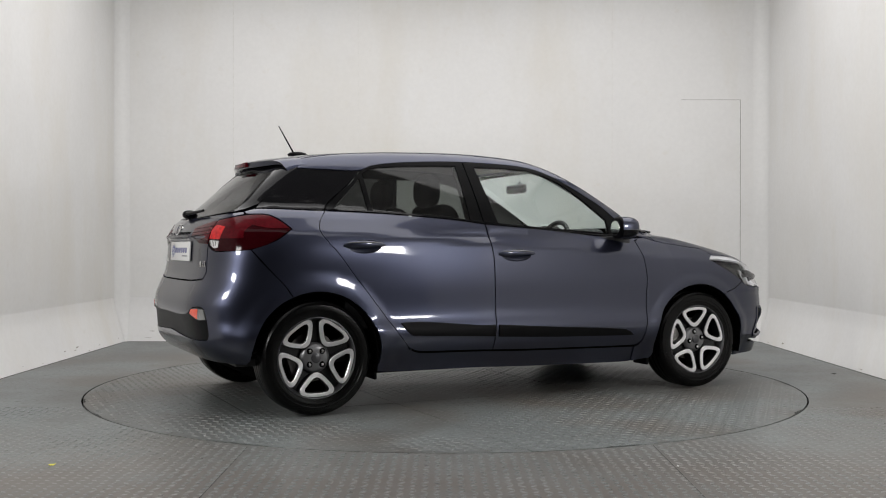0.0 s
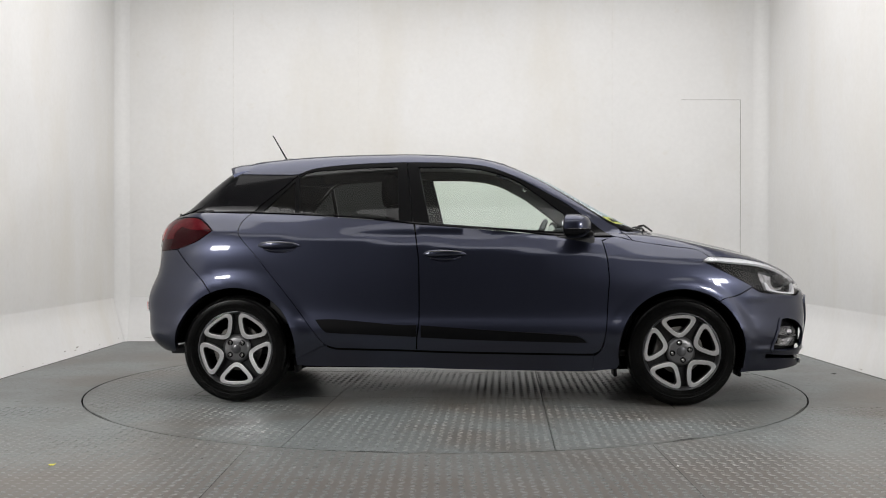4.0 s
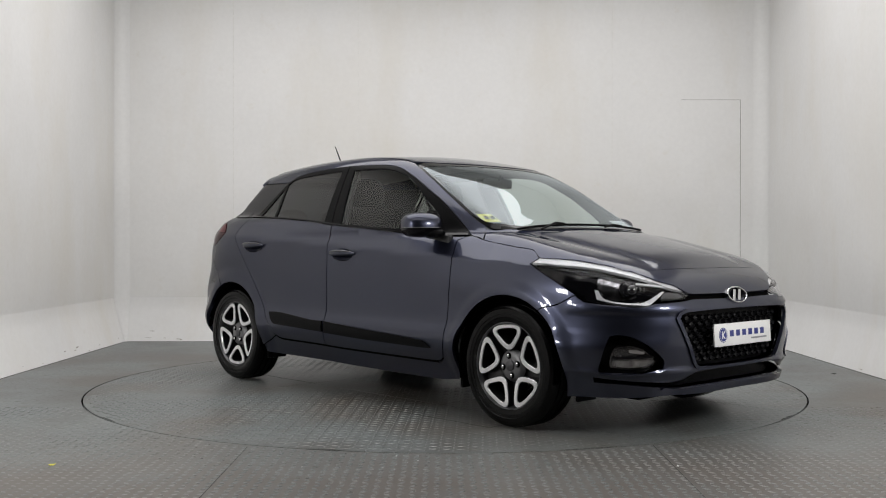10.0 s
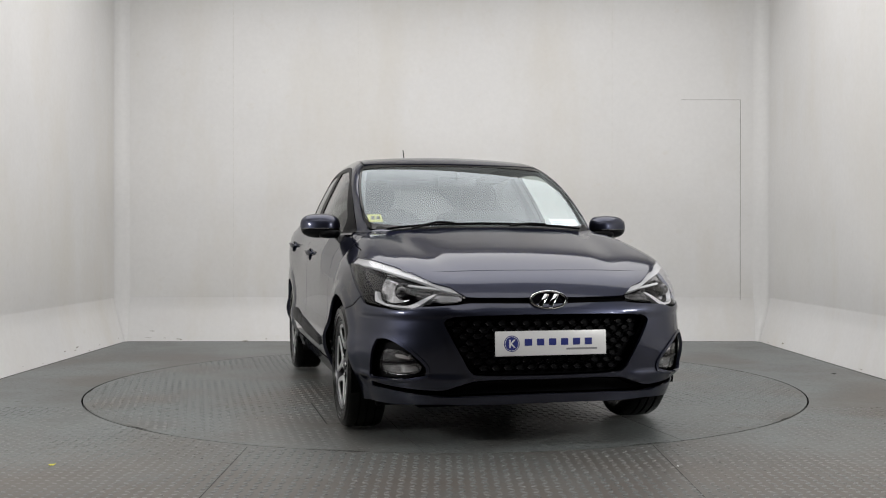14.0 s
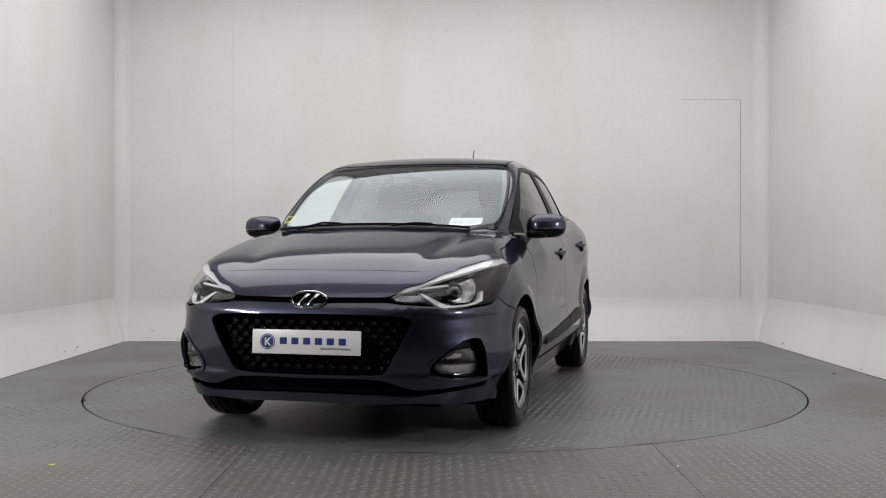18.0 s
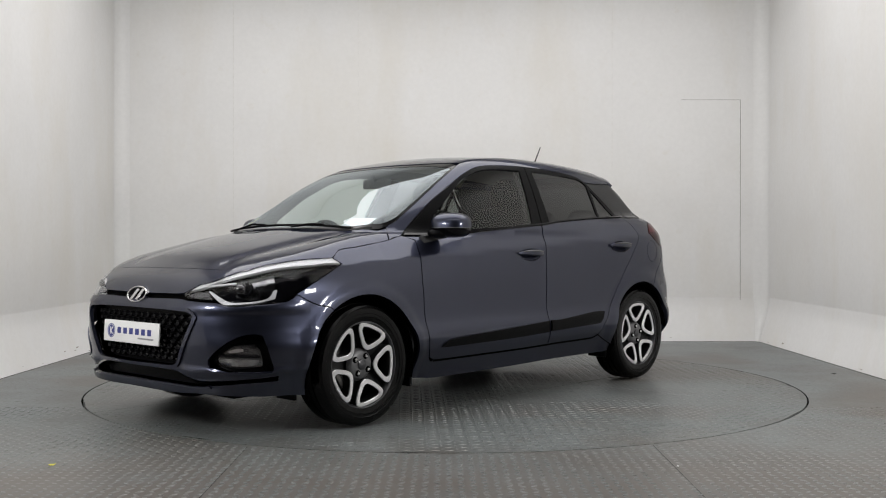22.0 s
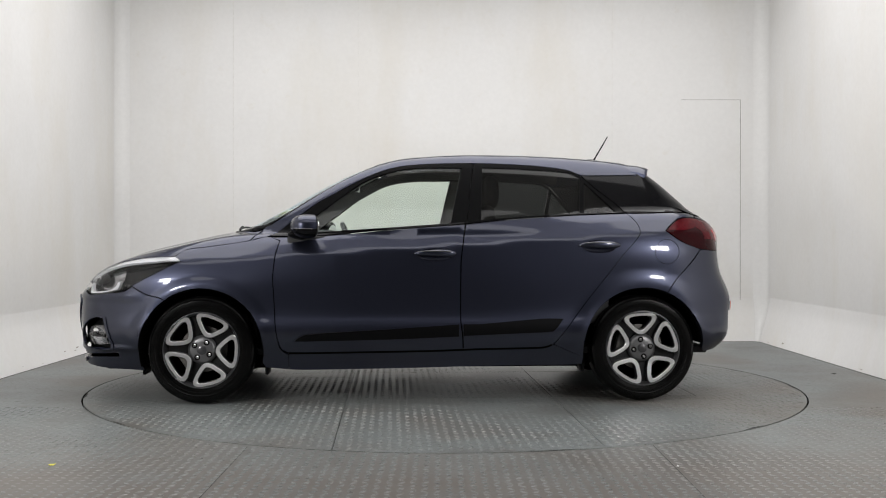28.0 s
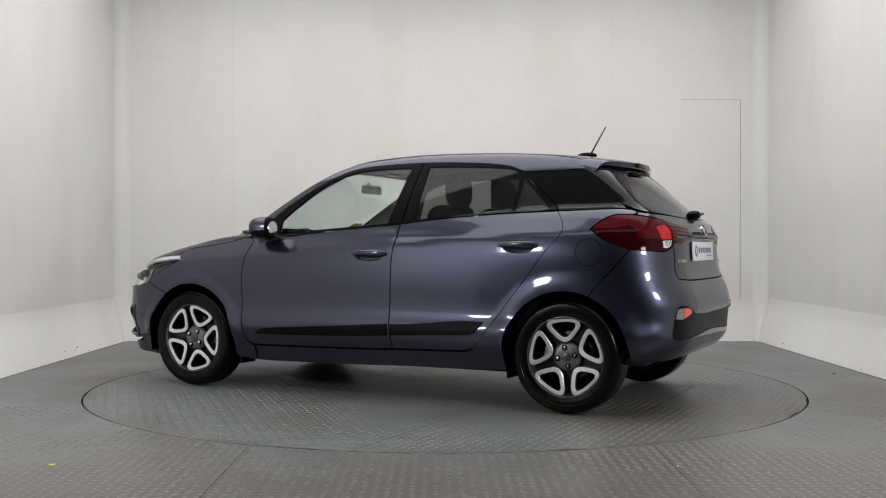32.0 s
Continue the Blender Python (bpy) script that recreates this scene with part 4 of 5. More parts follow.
def wheel(hub, s, turn):
    w = part("wheel", revolve([(.0001, -.10), (.195, -.10), (.20, -.09), (.20, .03)], 48, capped=False), DARK, car, "five-spoke alloy wheel with a black tyre")
    w.matrix_local = pose(hub, s * .735, .309) @ (Matrix.Identity(4) if s > 0 else pose(0, 0, 0, 0, 0, 180)) @ pose(0, 0, 0, 0, turn, 0)
    for name, label in (("tyre", "black rubber tyre"), ("rim", "machined alloy rim flange"), ("brake_disc", "grey iron brake disc"), ("spider", "dark painted web between the spokes"), ("hub", ""), ("hub_cap", "round grey hub cap")):
        part(name, MESH[name], None, w, label)
    for k in range(5):
        part("spoke_body", MESH["spoke_body"], None, w, "dark painted loop-shaped spoke").matrix_local = pose(0, 0, 0, 0, -72 * k, 0)
        part("spoke_loop", MESH["spoke_loop"], None, w, "machined bright face of the spoke").matrix_local = pose(0, 0, 0, 0, -72 * k, 0)
    for k in range(4):
        a = radians(45 + 90 * k + 20)
        for name in ("wheel_nut", "nut_well"):
            part(name, MESH[name], None, w).matrix_local = pose(.050 * math.cos(a), 0, .050 * math.sin(a))
    # caliper stays behind the spokes
    part("brake_caliper", smooth(box(bmesh.new(), .07, .145, -.03, .03, -.06, .06, .012)), IRON, w)
    return w


for hub, s, turn in ((1.285, 1, 33), (-1.285, 1, -14), (1.285, -1, -13), (-1.285, -1, 19)):
    wheel(hub, s, turn)
for hub in (1.285, -1.285):
    for s in (1, -1):
        bm = bmesh.new()
        ring = [[bm.verts.new((hub + .354 * math.cos(radians(a)), s * y, .308 + .354 * math.sin(radians(a)))) for a in range(-15, 196 if hub > 0 else 176, 10)] for y in (.45, .826)]
        for a, b in zip(*(zip(r, r[1:]) for r in ring)):
            bm.faces.new((a[0], a[1], b[1], b[0]))
        part("wheel_arch_liner", smooth(bm), DARK, car, "black wheel arch liner")

        bm = bmesh.new()
        v = [bm.verts.new((hub + .37 * math.cos(radians(a)), s * .46, .308 + .37 * math.sin(radians(a)))) for a in range(-16, 197 if hub > 0 else 177, 12)]
        bm.faces.new(v)
        part("arch_inner_wall", bm, DARK, car, "black inner wall of the wheel arch")


# ---- outer fittings of the car ----
def ball(c, r, power=1.0, seg=28, rings=16, cut=None):
    """A rounded body: an ellipsoid, squarer with a power below one."""
    bm = bmesh.new()
    bmesh.ops.create_uvsphere(bm, u_segments=seg, v_segments=rings, radius=1)
    for v in bm.verts:
        k = [math.copysign(abs(a) ** power, a) for a in v.co]
        v.co = [c[i] + r[i] * k[i] for i in range(3)]
    return smooth(bm, 60)


def halves(c, r, power, z, above):
    bm = ball(c, r, power, 36, 24)
    geo = bm.verts[:] + bm.edges[:] + bm.faces[:]
    bmesh.ops.bisect_plane(bm, geom=geo, plane_co=(0, 0, z), plane_no=(0, 0, 1), clear_inner=above, clear_outer=not above)
    edges = [e for e in bm.edges if e.is_boundary]
    bmesh.ops.holes_fill(bm, edges=edges, sides=0)
    return smooth(bm, 50)


for s in (1, -1):
    # door handles in their cups
    for (x, z) in ((-.062, .856), (-1.022, .905)):
        y = S(x, z)[1]
        bm = ball((x, 0, z), (.100, .030, .039), .95)
        bmesh.ops.bisect_plane(bm, geom=bm.verts[:] + bm.edges[:] + bm.faces[:], plane_co=(0, .001, 0), plane_no=(0, 1, 0), clear_outer=True)
        bmesh.ops.reverse_faces(bm, faces=bm.faces)
        bmesh.ops.translate(bm, vec=(0, y * s, 0), verts=bm.verts) if s > 0 else (bmesh.ops.scale(bm, vec=(1, -1, 1), verts=bm.verts), bmesh.ops.translate(bm, vec=(0, -y, 0), verts=bm.verts))
        cup = part("handle_cup", bm, PAINT, car, "rounded hollow behind the door handle")
        bm = ball((0, 0, 0), (.124, .013, .019), .9, 32, 16)
        for v in bm.verts:
            k = v.co.x / .124
            v.co = (x + v.co.x, s * (y + .020 - .014 * k * k + v.co.y), z + .012 + v.co.z * (1 - .25 * k) + .006 * (1 - k * k) - .004)
        h = part("door_handle", bm, PAINT, car, "pull handle in body colour with a bright edge")
        bm = ball((0, 0, 0), (.105, .003, .0035), .8, 24, 8)
        for v in bm.verts:
            k = v.co.x / .124
            v.co = (x + v.co.x, s * (y + .034 - .014 * k * k + v.co.y), z + .019 + v.co.z + .006 * (1 - k * k))
        part("handle_strip", bm, HUB, h, "dull metal strip")
    # black mouldings along the door feet
panel("door_moulding", MATT_BLACK, car, "side", [(.755, .363), (.688, .402), (.168, .434), (-.200, .456), (-.200, .386), (.168, .372), (.688, .362)], "black door moulding", lift=.012, rim=.014, step=.04)
panel("door_moulding", MATT_BLACK, car, "side", [(-.222, .457), (-.32, .457), (-.687, .486), (-.813, .484), (-.776, .438), (-.746, .412), (-.488, .400), (-.32, .393), (-.222, .389)], "black door moulding", lift=.012, rim=.014, step=.04)
# shade in the gap between doors and sill, laid on as a black strip
panel("door_gap_shade", DARK, car, "side", [(.784, .297), (.69, .296), (0, .305), (-.32, .315), (-.69, .323), (-.744, .340), (-.744, .328), (-.69, .311), (-.32, .303), (0, .293), (.69, .284), (.784, .284)], "black strip for the shaded gap under the doors", lift=.0006, rim=0, gap=0, step=.03)
panel("belt_strip", GLOSS_BLACK, car, "side", [(.90, .964), (.625, .966), (.168, 1.006), (-.24, 1.037), (-.495, 1.064), (-.861, 1.089), (-1.20, 1.103), (-1.20, 1.112), (-.861, 1.100), (-.495, 1.076), (-.24, 1.050), (.168, 1.019), (.625, .979), (.87, .985)], "black strip under the side windows", lift=.006, rim=.008, step=.03)

# mirrors
def cut_x(bm, x, ahead):
    bmesh.ops.bisect_plane(bm, geom=bm.verts[:] + bm.edges[:] + bm.faces[:], plane_co=(x, 0, 0), plane_no=(1, 0, 0), clear_inner=ahead, clear_outer=not ahead)
    bmesh.ops.holes_fill(bm, edges=[e for e in bm.edges if e.is_boundary], sides=0)
    return smooth(bm, 50)


for s in (1, -1):
    c, r = (.665, s * .858, 1.022), (.104, .110, .069)
    m = part("door_mirror", cut_x(halves(c, r, .74, 1.008, True), c[0] - .020, True), PAINT, car, "door mirror with a body-coloured cap")
    part("mirror_base", cut_x(halves(c, (.104, .109, .067), .74, 1.007, False), c[0] - .020, True), GLOSS_BLACK, m, "black lower mirror housing")
    part("mirror_bezel", cut_x(ball(c, (.040, .110, .068), .62, 36, 24), c[0] - .0195, False), SATIN_BLACK, m, "black rim round the mirror glass")
    part("indicator_strip", cut_x(halves((c[0] + .003, c[1] + s * .003, 1.008), (.104, .110, .0035), .74, 1.02, False), c[0], True), GREY_LENS, m, "clear indicator strip")
    part("mirror_glass", slab([(.080 * math.cos(a), .044 * math.sin(a)) for a in np.linspace(0, 2 * math.pi, 28, False)], .004, lambda u, v, w: (c[0] - .041 + w, c[1] + u, 1.020 + v)), CHROME, m, "mirror glass")
    part("mirror_arm", ball((.705, s * .800, .978), (.070, .060, .026), .8), SATIN_BLACK, m, "black mirror arm")
    m.matrix_local = pose(*c) @ pose(0, 0, 0, 0, 0, 17 * s) @ Matrix.Translation([-a for a in c])

# aerial
a = part("aerial_base", ball((-1.13, 0, 1.468), (.065, .022, .020), 1.0), MATT_BLACK, car, "black roof aerial foot")
part("aerial_rod", tube([(-1.155, 0, 1.478), (-1.25, 0, 1.640)], .0055, 8, .6), MATT_BLACK, a, "slim raked aerial rod")

# roof spoiler with its lamp
bm = bmesh.new()
rows = []
for y in np.linspace(-.548, .548, 35):
    xr = -1.482 + .36 * y * y
    t = abs(y) / .548
    xf = -1.318 + .19 * y * y
    zf = T(xf, y)[2]
    zr = min(float(ROOF(xr)) - .09 * y * y, zf - .010) - .010
    rows.append([bm.verts.new(p) for p in ((xf, y, zf), ((xf + xr) / 2, y, (zf + zr) / 2 + .004), (xr + .012, y, zr + .001), (xr, y, zr - .006), (xr + .012, y, zr - .036 * (1 - .5 * t ** 3)), (xr + .05, y, zr - .040 * (1 - .5 * t ** 3)), (xf - .02, y, zf - .055))])
for a, b in zip(rows, rows[1:]):
    for i in range(7):
        bm.faces.new((a[i], a[(i + 1) % 7], b[(i + 1) % 7], b[i]))
bm.faces.new(rows[0]), bm.faces.new(rows[-1])
bmesh.ops.recalc_face_normals(bm, faces=bm.faces)
sp = part("roof_spoiler", smooth(bm, 35), PAINT, car, "body-coloured roof spoiler over the rear window")
part("brake_lamp", smooth(box(bmesh.new(), -1.489, -1.447, -.12, .12, 1.376, 1.402, .004)), RED_LENS, sp, "red high-level brake lamp")

# wipers
for y0, y1, x in ((-.56, .02, 1.115), (-.02, .52, 1.115)):
    pts = [T(x - .05 * abs(y) ** 1.5 + .012, y) for y in np.linspace(y0, y1, 9)]
    w = part("wiper_blade", tube([(p[0], p[1], p[2] + .012) for p in pts], .0065, 8), MATT_BLACK, car, "black wiper blade parked on the windscreen")
    p0, p1 = T(1.17, y0 + .12), pts[5]
    part("wiper_arm", tube([(p0[0], p0[1], p0[2] + .012), (p1[0] + .02, p1[1] - .1, p1[2] + .022), (p1[0], p1[1], p1[2] + .018)], .006, 8), MATT_BLACK, w, "black wiper arm")
w = part("rear_wiper", ball((-1.79, 0, 1.093), (.040, .034, .026), .9), GLOSS_BLACK, car, "black rear wiper hub")
part("wiper_arm", tube([(-1.81, 0, 1.098), (-1.80, -.12, 1.098), (-1.775, -.30, 1.108)], .011, 8, .7), MATT_BLACK, w)

# scuttle under the windscreen
panel("scuttle", MATT_BLACK, car, "top", whole_top([(1.155, 0), (1.145, .20), (1.108, .48), (1.02, .598), (1.036, .611), (1.134, .487), (1.168, .20), (1.178, 0)]), "black scuttle panel", sides=(1,), lift=.001, gap=0, rim=.01)

# grille, slots and lamps of the nose
gr = panel("grille_back", MATT_BLACK, car, "front", GRILLE, "black front grille", sides=(1,), sink=.045, gap=.001, rim=-.040)[0]
panel("slot_back", MATT_BLACK, car, "front", SLOT, "black lower intake", sides=(1,), sink=.05, gap=.001, rim=-.045)
panel("upper_intake", DARK, car, "front", whole([(2.06, 0, .700), (2.055, .20, .700), (2.045, .385, .700), (2.06, .40, .640), (2.075, .2, .640), (2.08, 0, .640)]), "black slot under the bonnet", sides=(1,), sink=.022, gap=0, rim=0)
panel("splitter", PAINT, car, "front", whole([(2.08, 0, .246), (2.07, .30, .243), (2.04, .46, .240), (2.0, .53, .248), (1.99, .54, .236), (2.02, .49, .216), (2.06, .30, .210), (2.07, 0, .212)]), "body-coloured lip under the bumper", sides=(1,), lift=.011, rim=.028, gap=0, step=.02)
flat, rays, reach = VIEW["front"]
loop = rounded([flat(p) for p in GRILLE], .02)
bm = bmesh.new()
foot = [bm.verts.new((0, .0236 * math.cos(radians(a)), .0146 * math.sin(radians(a)))) for a in range(0, 360, 60)]
ring = [bm.verts.new((.013, v.co.y * .98, v.co.z * .97)) for v in foot]
mid = [bm.verts.new((.003, v.co.y * .74, v.co.z * .66 + .001)) for v in foot]
for i in range(6):
    bm.faces.new((foot[i], foot[(i + 1) % 6], ring[(i + 1) % 6], ring[i]))
for i in range(6):
    bm.faces.new((ring[i], ring[(i + 1) % 6], mid[(i + 1) % 6], mid[i]))
bm.faces.new(mid)
bmesh.ops.recalc_face_normals(bm, faces=bm.faces)
cell = bpy.data.meshes.new("grille_cell")
bm.to_mesh(cell), bm.free()
cell.materials.append(GRILLE_PAD)
lip = [tuple(p) for p in inset(loop, -.013)]
panel("grille_lip", PAINT, car, "front", lip, "raised body-coloured lip round the grille", sides=(1,), holes=[[tuple(p) for p in inset(loop, .002)]], lift=.009, gap=0, rim=.010, step=.02)
for j, z in enumerate(np.arange(.338, .60, .0285)):
    us = np.arange(-.60, .60, .047) + (.0235 if j % 2 else 0)
    q = np.stack([us, 0 * us + z], 1)
    q = q[inside(q, inset(loop, .012))]
    p, d = rays(q)
    v, ok = meet(p, d, reach, lambda a: skin(a) + .038)
    for a, n in zip(v, normals(v)):
        part("grille_cell", cell, None, gr).matrix_local = Matrix.Translation(a) @ pose(0, 0, 0, 0, 0, math.degrees(math.atan2(n[1], n[0])))

for s in (1, -1):
    def one(name, mat, outline, label="", parent=car, **how):
        return panel(name, mat, parent, "front", outline, label, sides=(s,), **how)[0]
    one("fog_surround", MATT_BLACK, FOG, "black fog lamp surround", sink=.038, gap=.001, rim=-.033, step=.02)
    edge = rounded([flat(p) for p in FOG], .02)
    one("fog_lip", PAINT, [tuple(p) for p in inset(edge, -.010)], "raised lip round the fog lamp recess", holes=[[tuple(p) for p in inset(edge, .002)]], lift=.006, gap=0, rim=.010, step=.02)
    FL = [(2.030, .588, .372), (2.019, .617, .405), (1.98, .668, .440), (1.907, .728, .448), (1.885, .743, .42), (1.867, .745, .365), (1.865, .737, .338), (1.93, .685, .328), (1.99, .630, .334), (2.018, .597, .346)]
    fog = one("fog_lamp", FOG_REFLECTOR, FL, "clear front fog lamp", sink=.030, step=.012, rim=.02)
    one("fog_reflector", RIBBED, [(2.020, .600, .366), (2.012, .615, .378), (1.95, .697, .376), (1.884, .738, .374), (1.876, .738, .348), (1.93, .688, .338), (1.985, .637, .343), (2.014, .603, .353)], "ribbed chrome lower reflector", fog, sink=.026, step=.012, rim=.008)
    one("fog_bulb", CHROME, [(2.000, .632, .412), (1.972, .668, .427), (1.945, .695, .426), (1.945, .695, .410), (1.972, .668, .405), (1.996, .636, .402)], "small bright bulb shield", fog, sink=.026, step=.012, rim=.006)
    one("fog_cover", LAMP_CLEAR, FL, "clear fog lamp cover", fog, sink=.016, step=.015, rim=0)
    one("fog_bar", GLOSS_BLACK, [(2.024, .606, .398), (1.95, .70, .393), (1.877, .744, .390), (1.877, .744, .380), (1.95, .70, .383), (2.026, .600, .388)], "", fog, sink=.014, step=.012, rim=.012, gap=0)
    house = one("headlamp_housing", GLOSS_BLACK, LAMP, "dark headlamp housing", sink=.052, gap=-.004, rim=0, step=.02)
    low = [(1.50, .784, .822), (1.563, .772, .815), (1.64, .755, .810), (1.714, .731, .804), (1.764, .707, .797), (1.90, .604, .760), (1.966, .532, .733), (2.012, .470, .706), (2.041, .386, .688)]
    one("light_band", BAND, [(1.409, .792, .822)] + LAMP_TOP + low[::-1], "white light band along the top of the headlamp", house, sink=.008, gap=.003, step=.012, rim=.014)
    C = [(1.786, .756, .700), (1.800, .749, .700), (1.830, .745, .664), (1.88, .717, .648), (1.957, .655, .641), (1.982, .620, .647), (2.001, .528, .690), (2.013, .508, .694), (2.003, .603, .636), (1.96, .655, .633), (1.88, .718, .640), (1.80, .757, .657)]
    one("light_guide", BAND, C, "white light guide round the reflector", house, sink=.016, gap=0, step=.01, rim=.02)
    one("reflector", RIBBED, [(1.800, .725, .758), (1.87, .655, .748), (1.915, .618, .732), (1.95, .630, .668), (1.92, .665, .656), (1.88, .717, .654), (1.836, .738, .672), (1.80, .742, .715)], "ribbed chrome headlamp reflector", house, sink=.045, gap=-.003, step=.012, rim=0)
    part("bowl", ball((1.872, s * .618, .704), (.046, .046, .042), 1, 28, 16), GLOSS_BLACK, house, "dark headlamp bowl")
    part("projector", ball((1.905, s * .636, .702), (.026, .026, .025), 1, 24, 14), LENS_DARK, house, "dark glassy projector lens")
    one("lamp_spear", BAND, [(1.925, .618, .735), (1.983, .528, .724), (2.008, .462, .713), (2.010, .464, .708), (1.983, .534, .717), (1.925, .622, .728)], "thin light line", house, sink=.012, gap=0, step=.01, rim=.006)
    one("indicator", FOG_REFLECTOR, [(2.014, .512, .690), (2.044, .395, .684), (2.053, .398, .668), (2.058, .435, .659), (2.026, .550, .656)], "clear indicator", house, sink=.018, gap=.002, step=.012, rim=.01)

# plates with plain bars for print
def plate(x, z, way, tilt):
    base = pose(x, 0, z, 0, tilt, 0 if way > 0 else 180)
    p = part("number_plate", smooth(box(bmesh.new(), -.006, .004, -.26, .26, -.055, .055, .003)), WHITE, car, "white dealer plate with a navy disc and bars")
    p.matrix_local = base
    to = lambda u, v, w: (.004 + w, u, v)
    disc = lambda r, c, n=32: [(c + r * math.cos(a), r * math.sin(a)) for a in np.linspace(0, 2 * math.pi, n, False)]
    part("disc", slab(disc(.036, -.185), .0010, to), NAVY, p, "navy disc")
    part("disc_ring", prism(disc(.032, -.185), [disc(.030, -.185)], lambda u, v, w: (.0050 + w, u, v), 0, .0006), WHITE, p, "white ring")
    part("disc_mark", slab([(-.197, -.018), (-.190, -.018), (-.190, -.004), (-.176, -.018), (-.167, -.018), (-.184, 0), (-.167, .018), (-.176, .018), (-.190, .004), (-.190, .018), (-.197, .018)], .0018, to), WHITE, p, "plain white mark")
    for i in range(6):
        u = -.125 + i * .0565
        part("print_bar", slab([(u, -.010), (u + .034, -.010), (u + .034, .020), (u, .020)], .0010, to), NAVY, p, "navy bar of print")
    part("print_bar", slab([(.07, -.031), (.215, -.031), (.215, -.023), (.07, -.023)], .0010, to), GREY_PRINT, p, "grey bar of print")
    return p


plate(2.108, .478, 1, -3)
plate(meet([[-2.2, 0, .884]], [[1, 0, 0]], 1)[0][0][0] - .010, .880, -1, -3)
panel("plate_recess", MATT_BLACK, car, "rear", whole([(-1.86, 0, .957), (-1.85, .30, .955), (-1.84, .33, .942), (-1.86, 0, .943)]), "black tailgate handle strip", sides=(1,), lift=.003, rim=.01)


def badge(x, z, w, h, way, tilt):
    ring = lambda k: [(w * k[0] * math.cos(a), h * k[1] * math.sin(a)) for a in np.linspace(0, 2 * math.pi, 40, False)]
    b = part("badge", prism(ring((1, 1)), [ring((.86, .82))], lambda u, v, y: (y, u, v), -.012, .010, .02, .003), CHROME, car, "plain chrome oval badge")
    b.matrix_local = pose(x, 0, z, 0, tilt, 0 if way > 0 else 180)
    part("badge_back", slab(ring((.9, .9)), .004, lambda u, v, y: (y - .010, u, v)), GLOSS_BLACK, b, "black badge ground")
    for c in (-.26, .26):
        part("badge_bar", slab([((c - .33) * w, -h * .60), ((c - .09) * w, -h * .68), ((c + .33) * w, h * .60), ((c + .09) * w, h * .68)], .010, lambda u, v, y: (y - .004, u, v), .002), CHROME, b, "slanted chrome bar")


badge(2.070, .666, .090, .044, 1, -22)
badge(meet([[-2.2, 0, 1.008]], [[1, 0, 0]], 1)[0][0][0] - .002, 1.003, .055, .036, -1, -20)
for y, z, n, pitch, h in ((.453, .826, 7, .0205, .009), (-.503, .811, 3, .030, .015)):
    for i in range(n):
        u = y + (i - (n - 1) / 2) * pitch
        v = meet([[-2.2, u, z]], [[1, 0, 0]], 1)[0][0]
        part("letter_bar", smooth(box(bmesh.new(), v[0] - .003, v[0] + .004, u - .4 * pitch, u + .4 * pitch, z - h, z + h, .001)), CHROME, car, "small chrome letter bar")

# lenses of the rear lamps
for s in (1, -1):
    def lens(name, mat, outline, label="", parent=car, **how):
        return panel(name, mat, parent, "rear", onto(outline), label, sides=(s,), **how)[0]
    lamp = lens("tail_lamp", DARK_RED, TAIL_LAMP, "smoked red tail lamp", step=.018)
    lens("upper_lens", RED_LENS, [(-1.432, .775, 1.002), (-1.462, .742, 1.032), (-1.527, .69, 1.071), (-1.618, .638, 1.074), (-1.712, .572, 1.047), (-1.753, .579, 1.0), (-1.754, .572, .946), (-1.666, .667, .948), (-1.660, .665, .985), (-1.62, .675, 1.020), (-1.55, .727, 1.003)], "red upper lens", lamp, lift=.002, rim=.004, step=.018)
    rev = lens("reversing_lens", WHITE_LENS, [(-1.715, .655, .938), (-1.757, .574, .942), (-1.75, .588, .914), (-1.735, .62, .897), (-1.715, .655, .899)], "ribbed white reversing lens", lamp, lift=.003, rim=.004, step=.012)
    # lit part of the red lens, painted as a brighter patch
    lens("lit_lens", LIT_RED, [(-1.715, .665, 1.012), (-1.74, .60, 1.022), (-1.757, .576, 1.0), (-1.757, .574, .946), (-1.715, .657, .942)], "red lens coloured brighter as if lit, over the reversing lamp", lamp, lift=.003, rim=.004, step=.012)
    for k in range(4):
        y = .590 + .014 * k
        x = -1.752 + .04 * k / 4
        lens("lens_rib", GREY_LENS, [(x - .004, y - .003, .942), (x + .004, y + .003, .942), (x + .004, y + .003, .904 + .003 * abs(k - 2)), (x - .004, y - .003, .904 + .003 * abs(k - 2))], "", rev, lift=.004, rim=.003, gap=0, step=.02)
    gate = lens("gate_lamp", RED_LENS, GATE_LAMP, "red lamp on the tailgate", lift=.003, step=.02)
    lens("gate_lens", DARK_RED, [(-1.762, .565, .940), (-1.83, .36, .962), (-1.812, .42, .929), (-1.766, .553, .921)], "", gate, lift=.005, rim=.004, step=.018)
    for z in (.965, .985, 1.005):
        lens("lens_rib", DARK_RED, [(-1.762, .565, z + .012), (-1.828, .34, z), (-1.828, .34, z - .004), (-1.762, .565, z + .008)], "", gate, lift=.005, rim=.003, gap=0, step=.02)
    fog = lens("rear_fog_lamp", GREY_LENS, [(-1.815, .678, .521), (-1.827, .665, .575), (-1.868, .60, .580), (-1.896, .538, .576), (-1.903, .515, .548), (-1.86, .615, .518)], "clear and red rear lamp in the bumper", lift=.003, rim=.02, step=.015)
    lens("red_reflector", RETRO_RED, [(-1.858, .620, .578), (-1.896, .538, .575), (-1.902, .518, .548), (-1.862, .612, .520)], "bright red reflector", fog, lift=.005, rim=.004, step=.015)

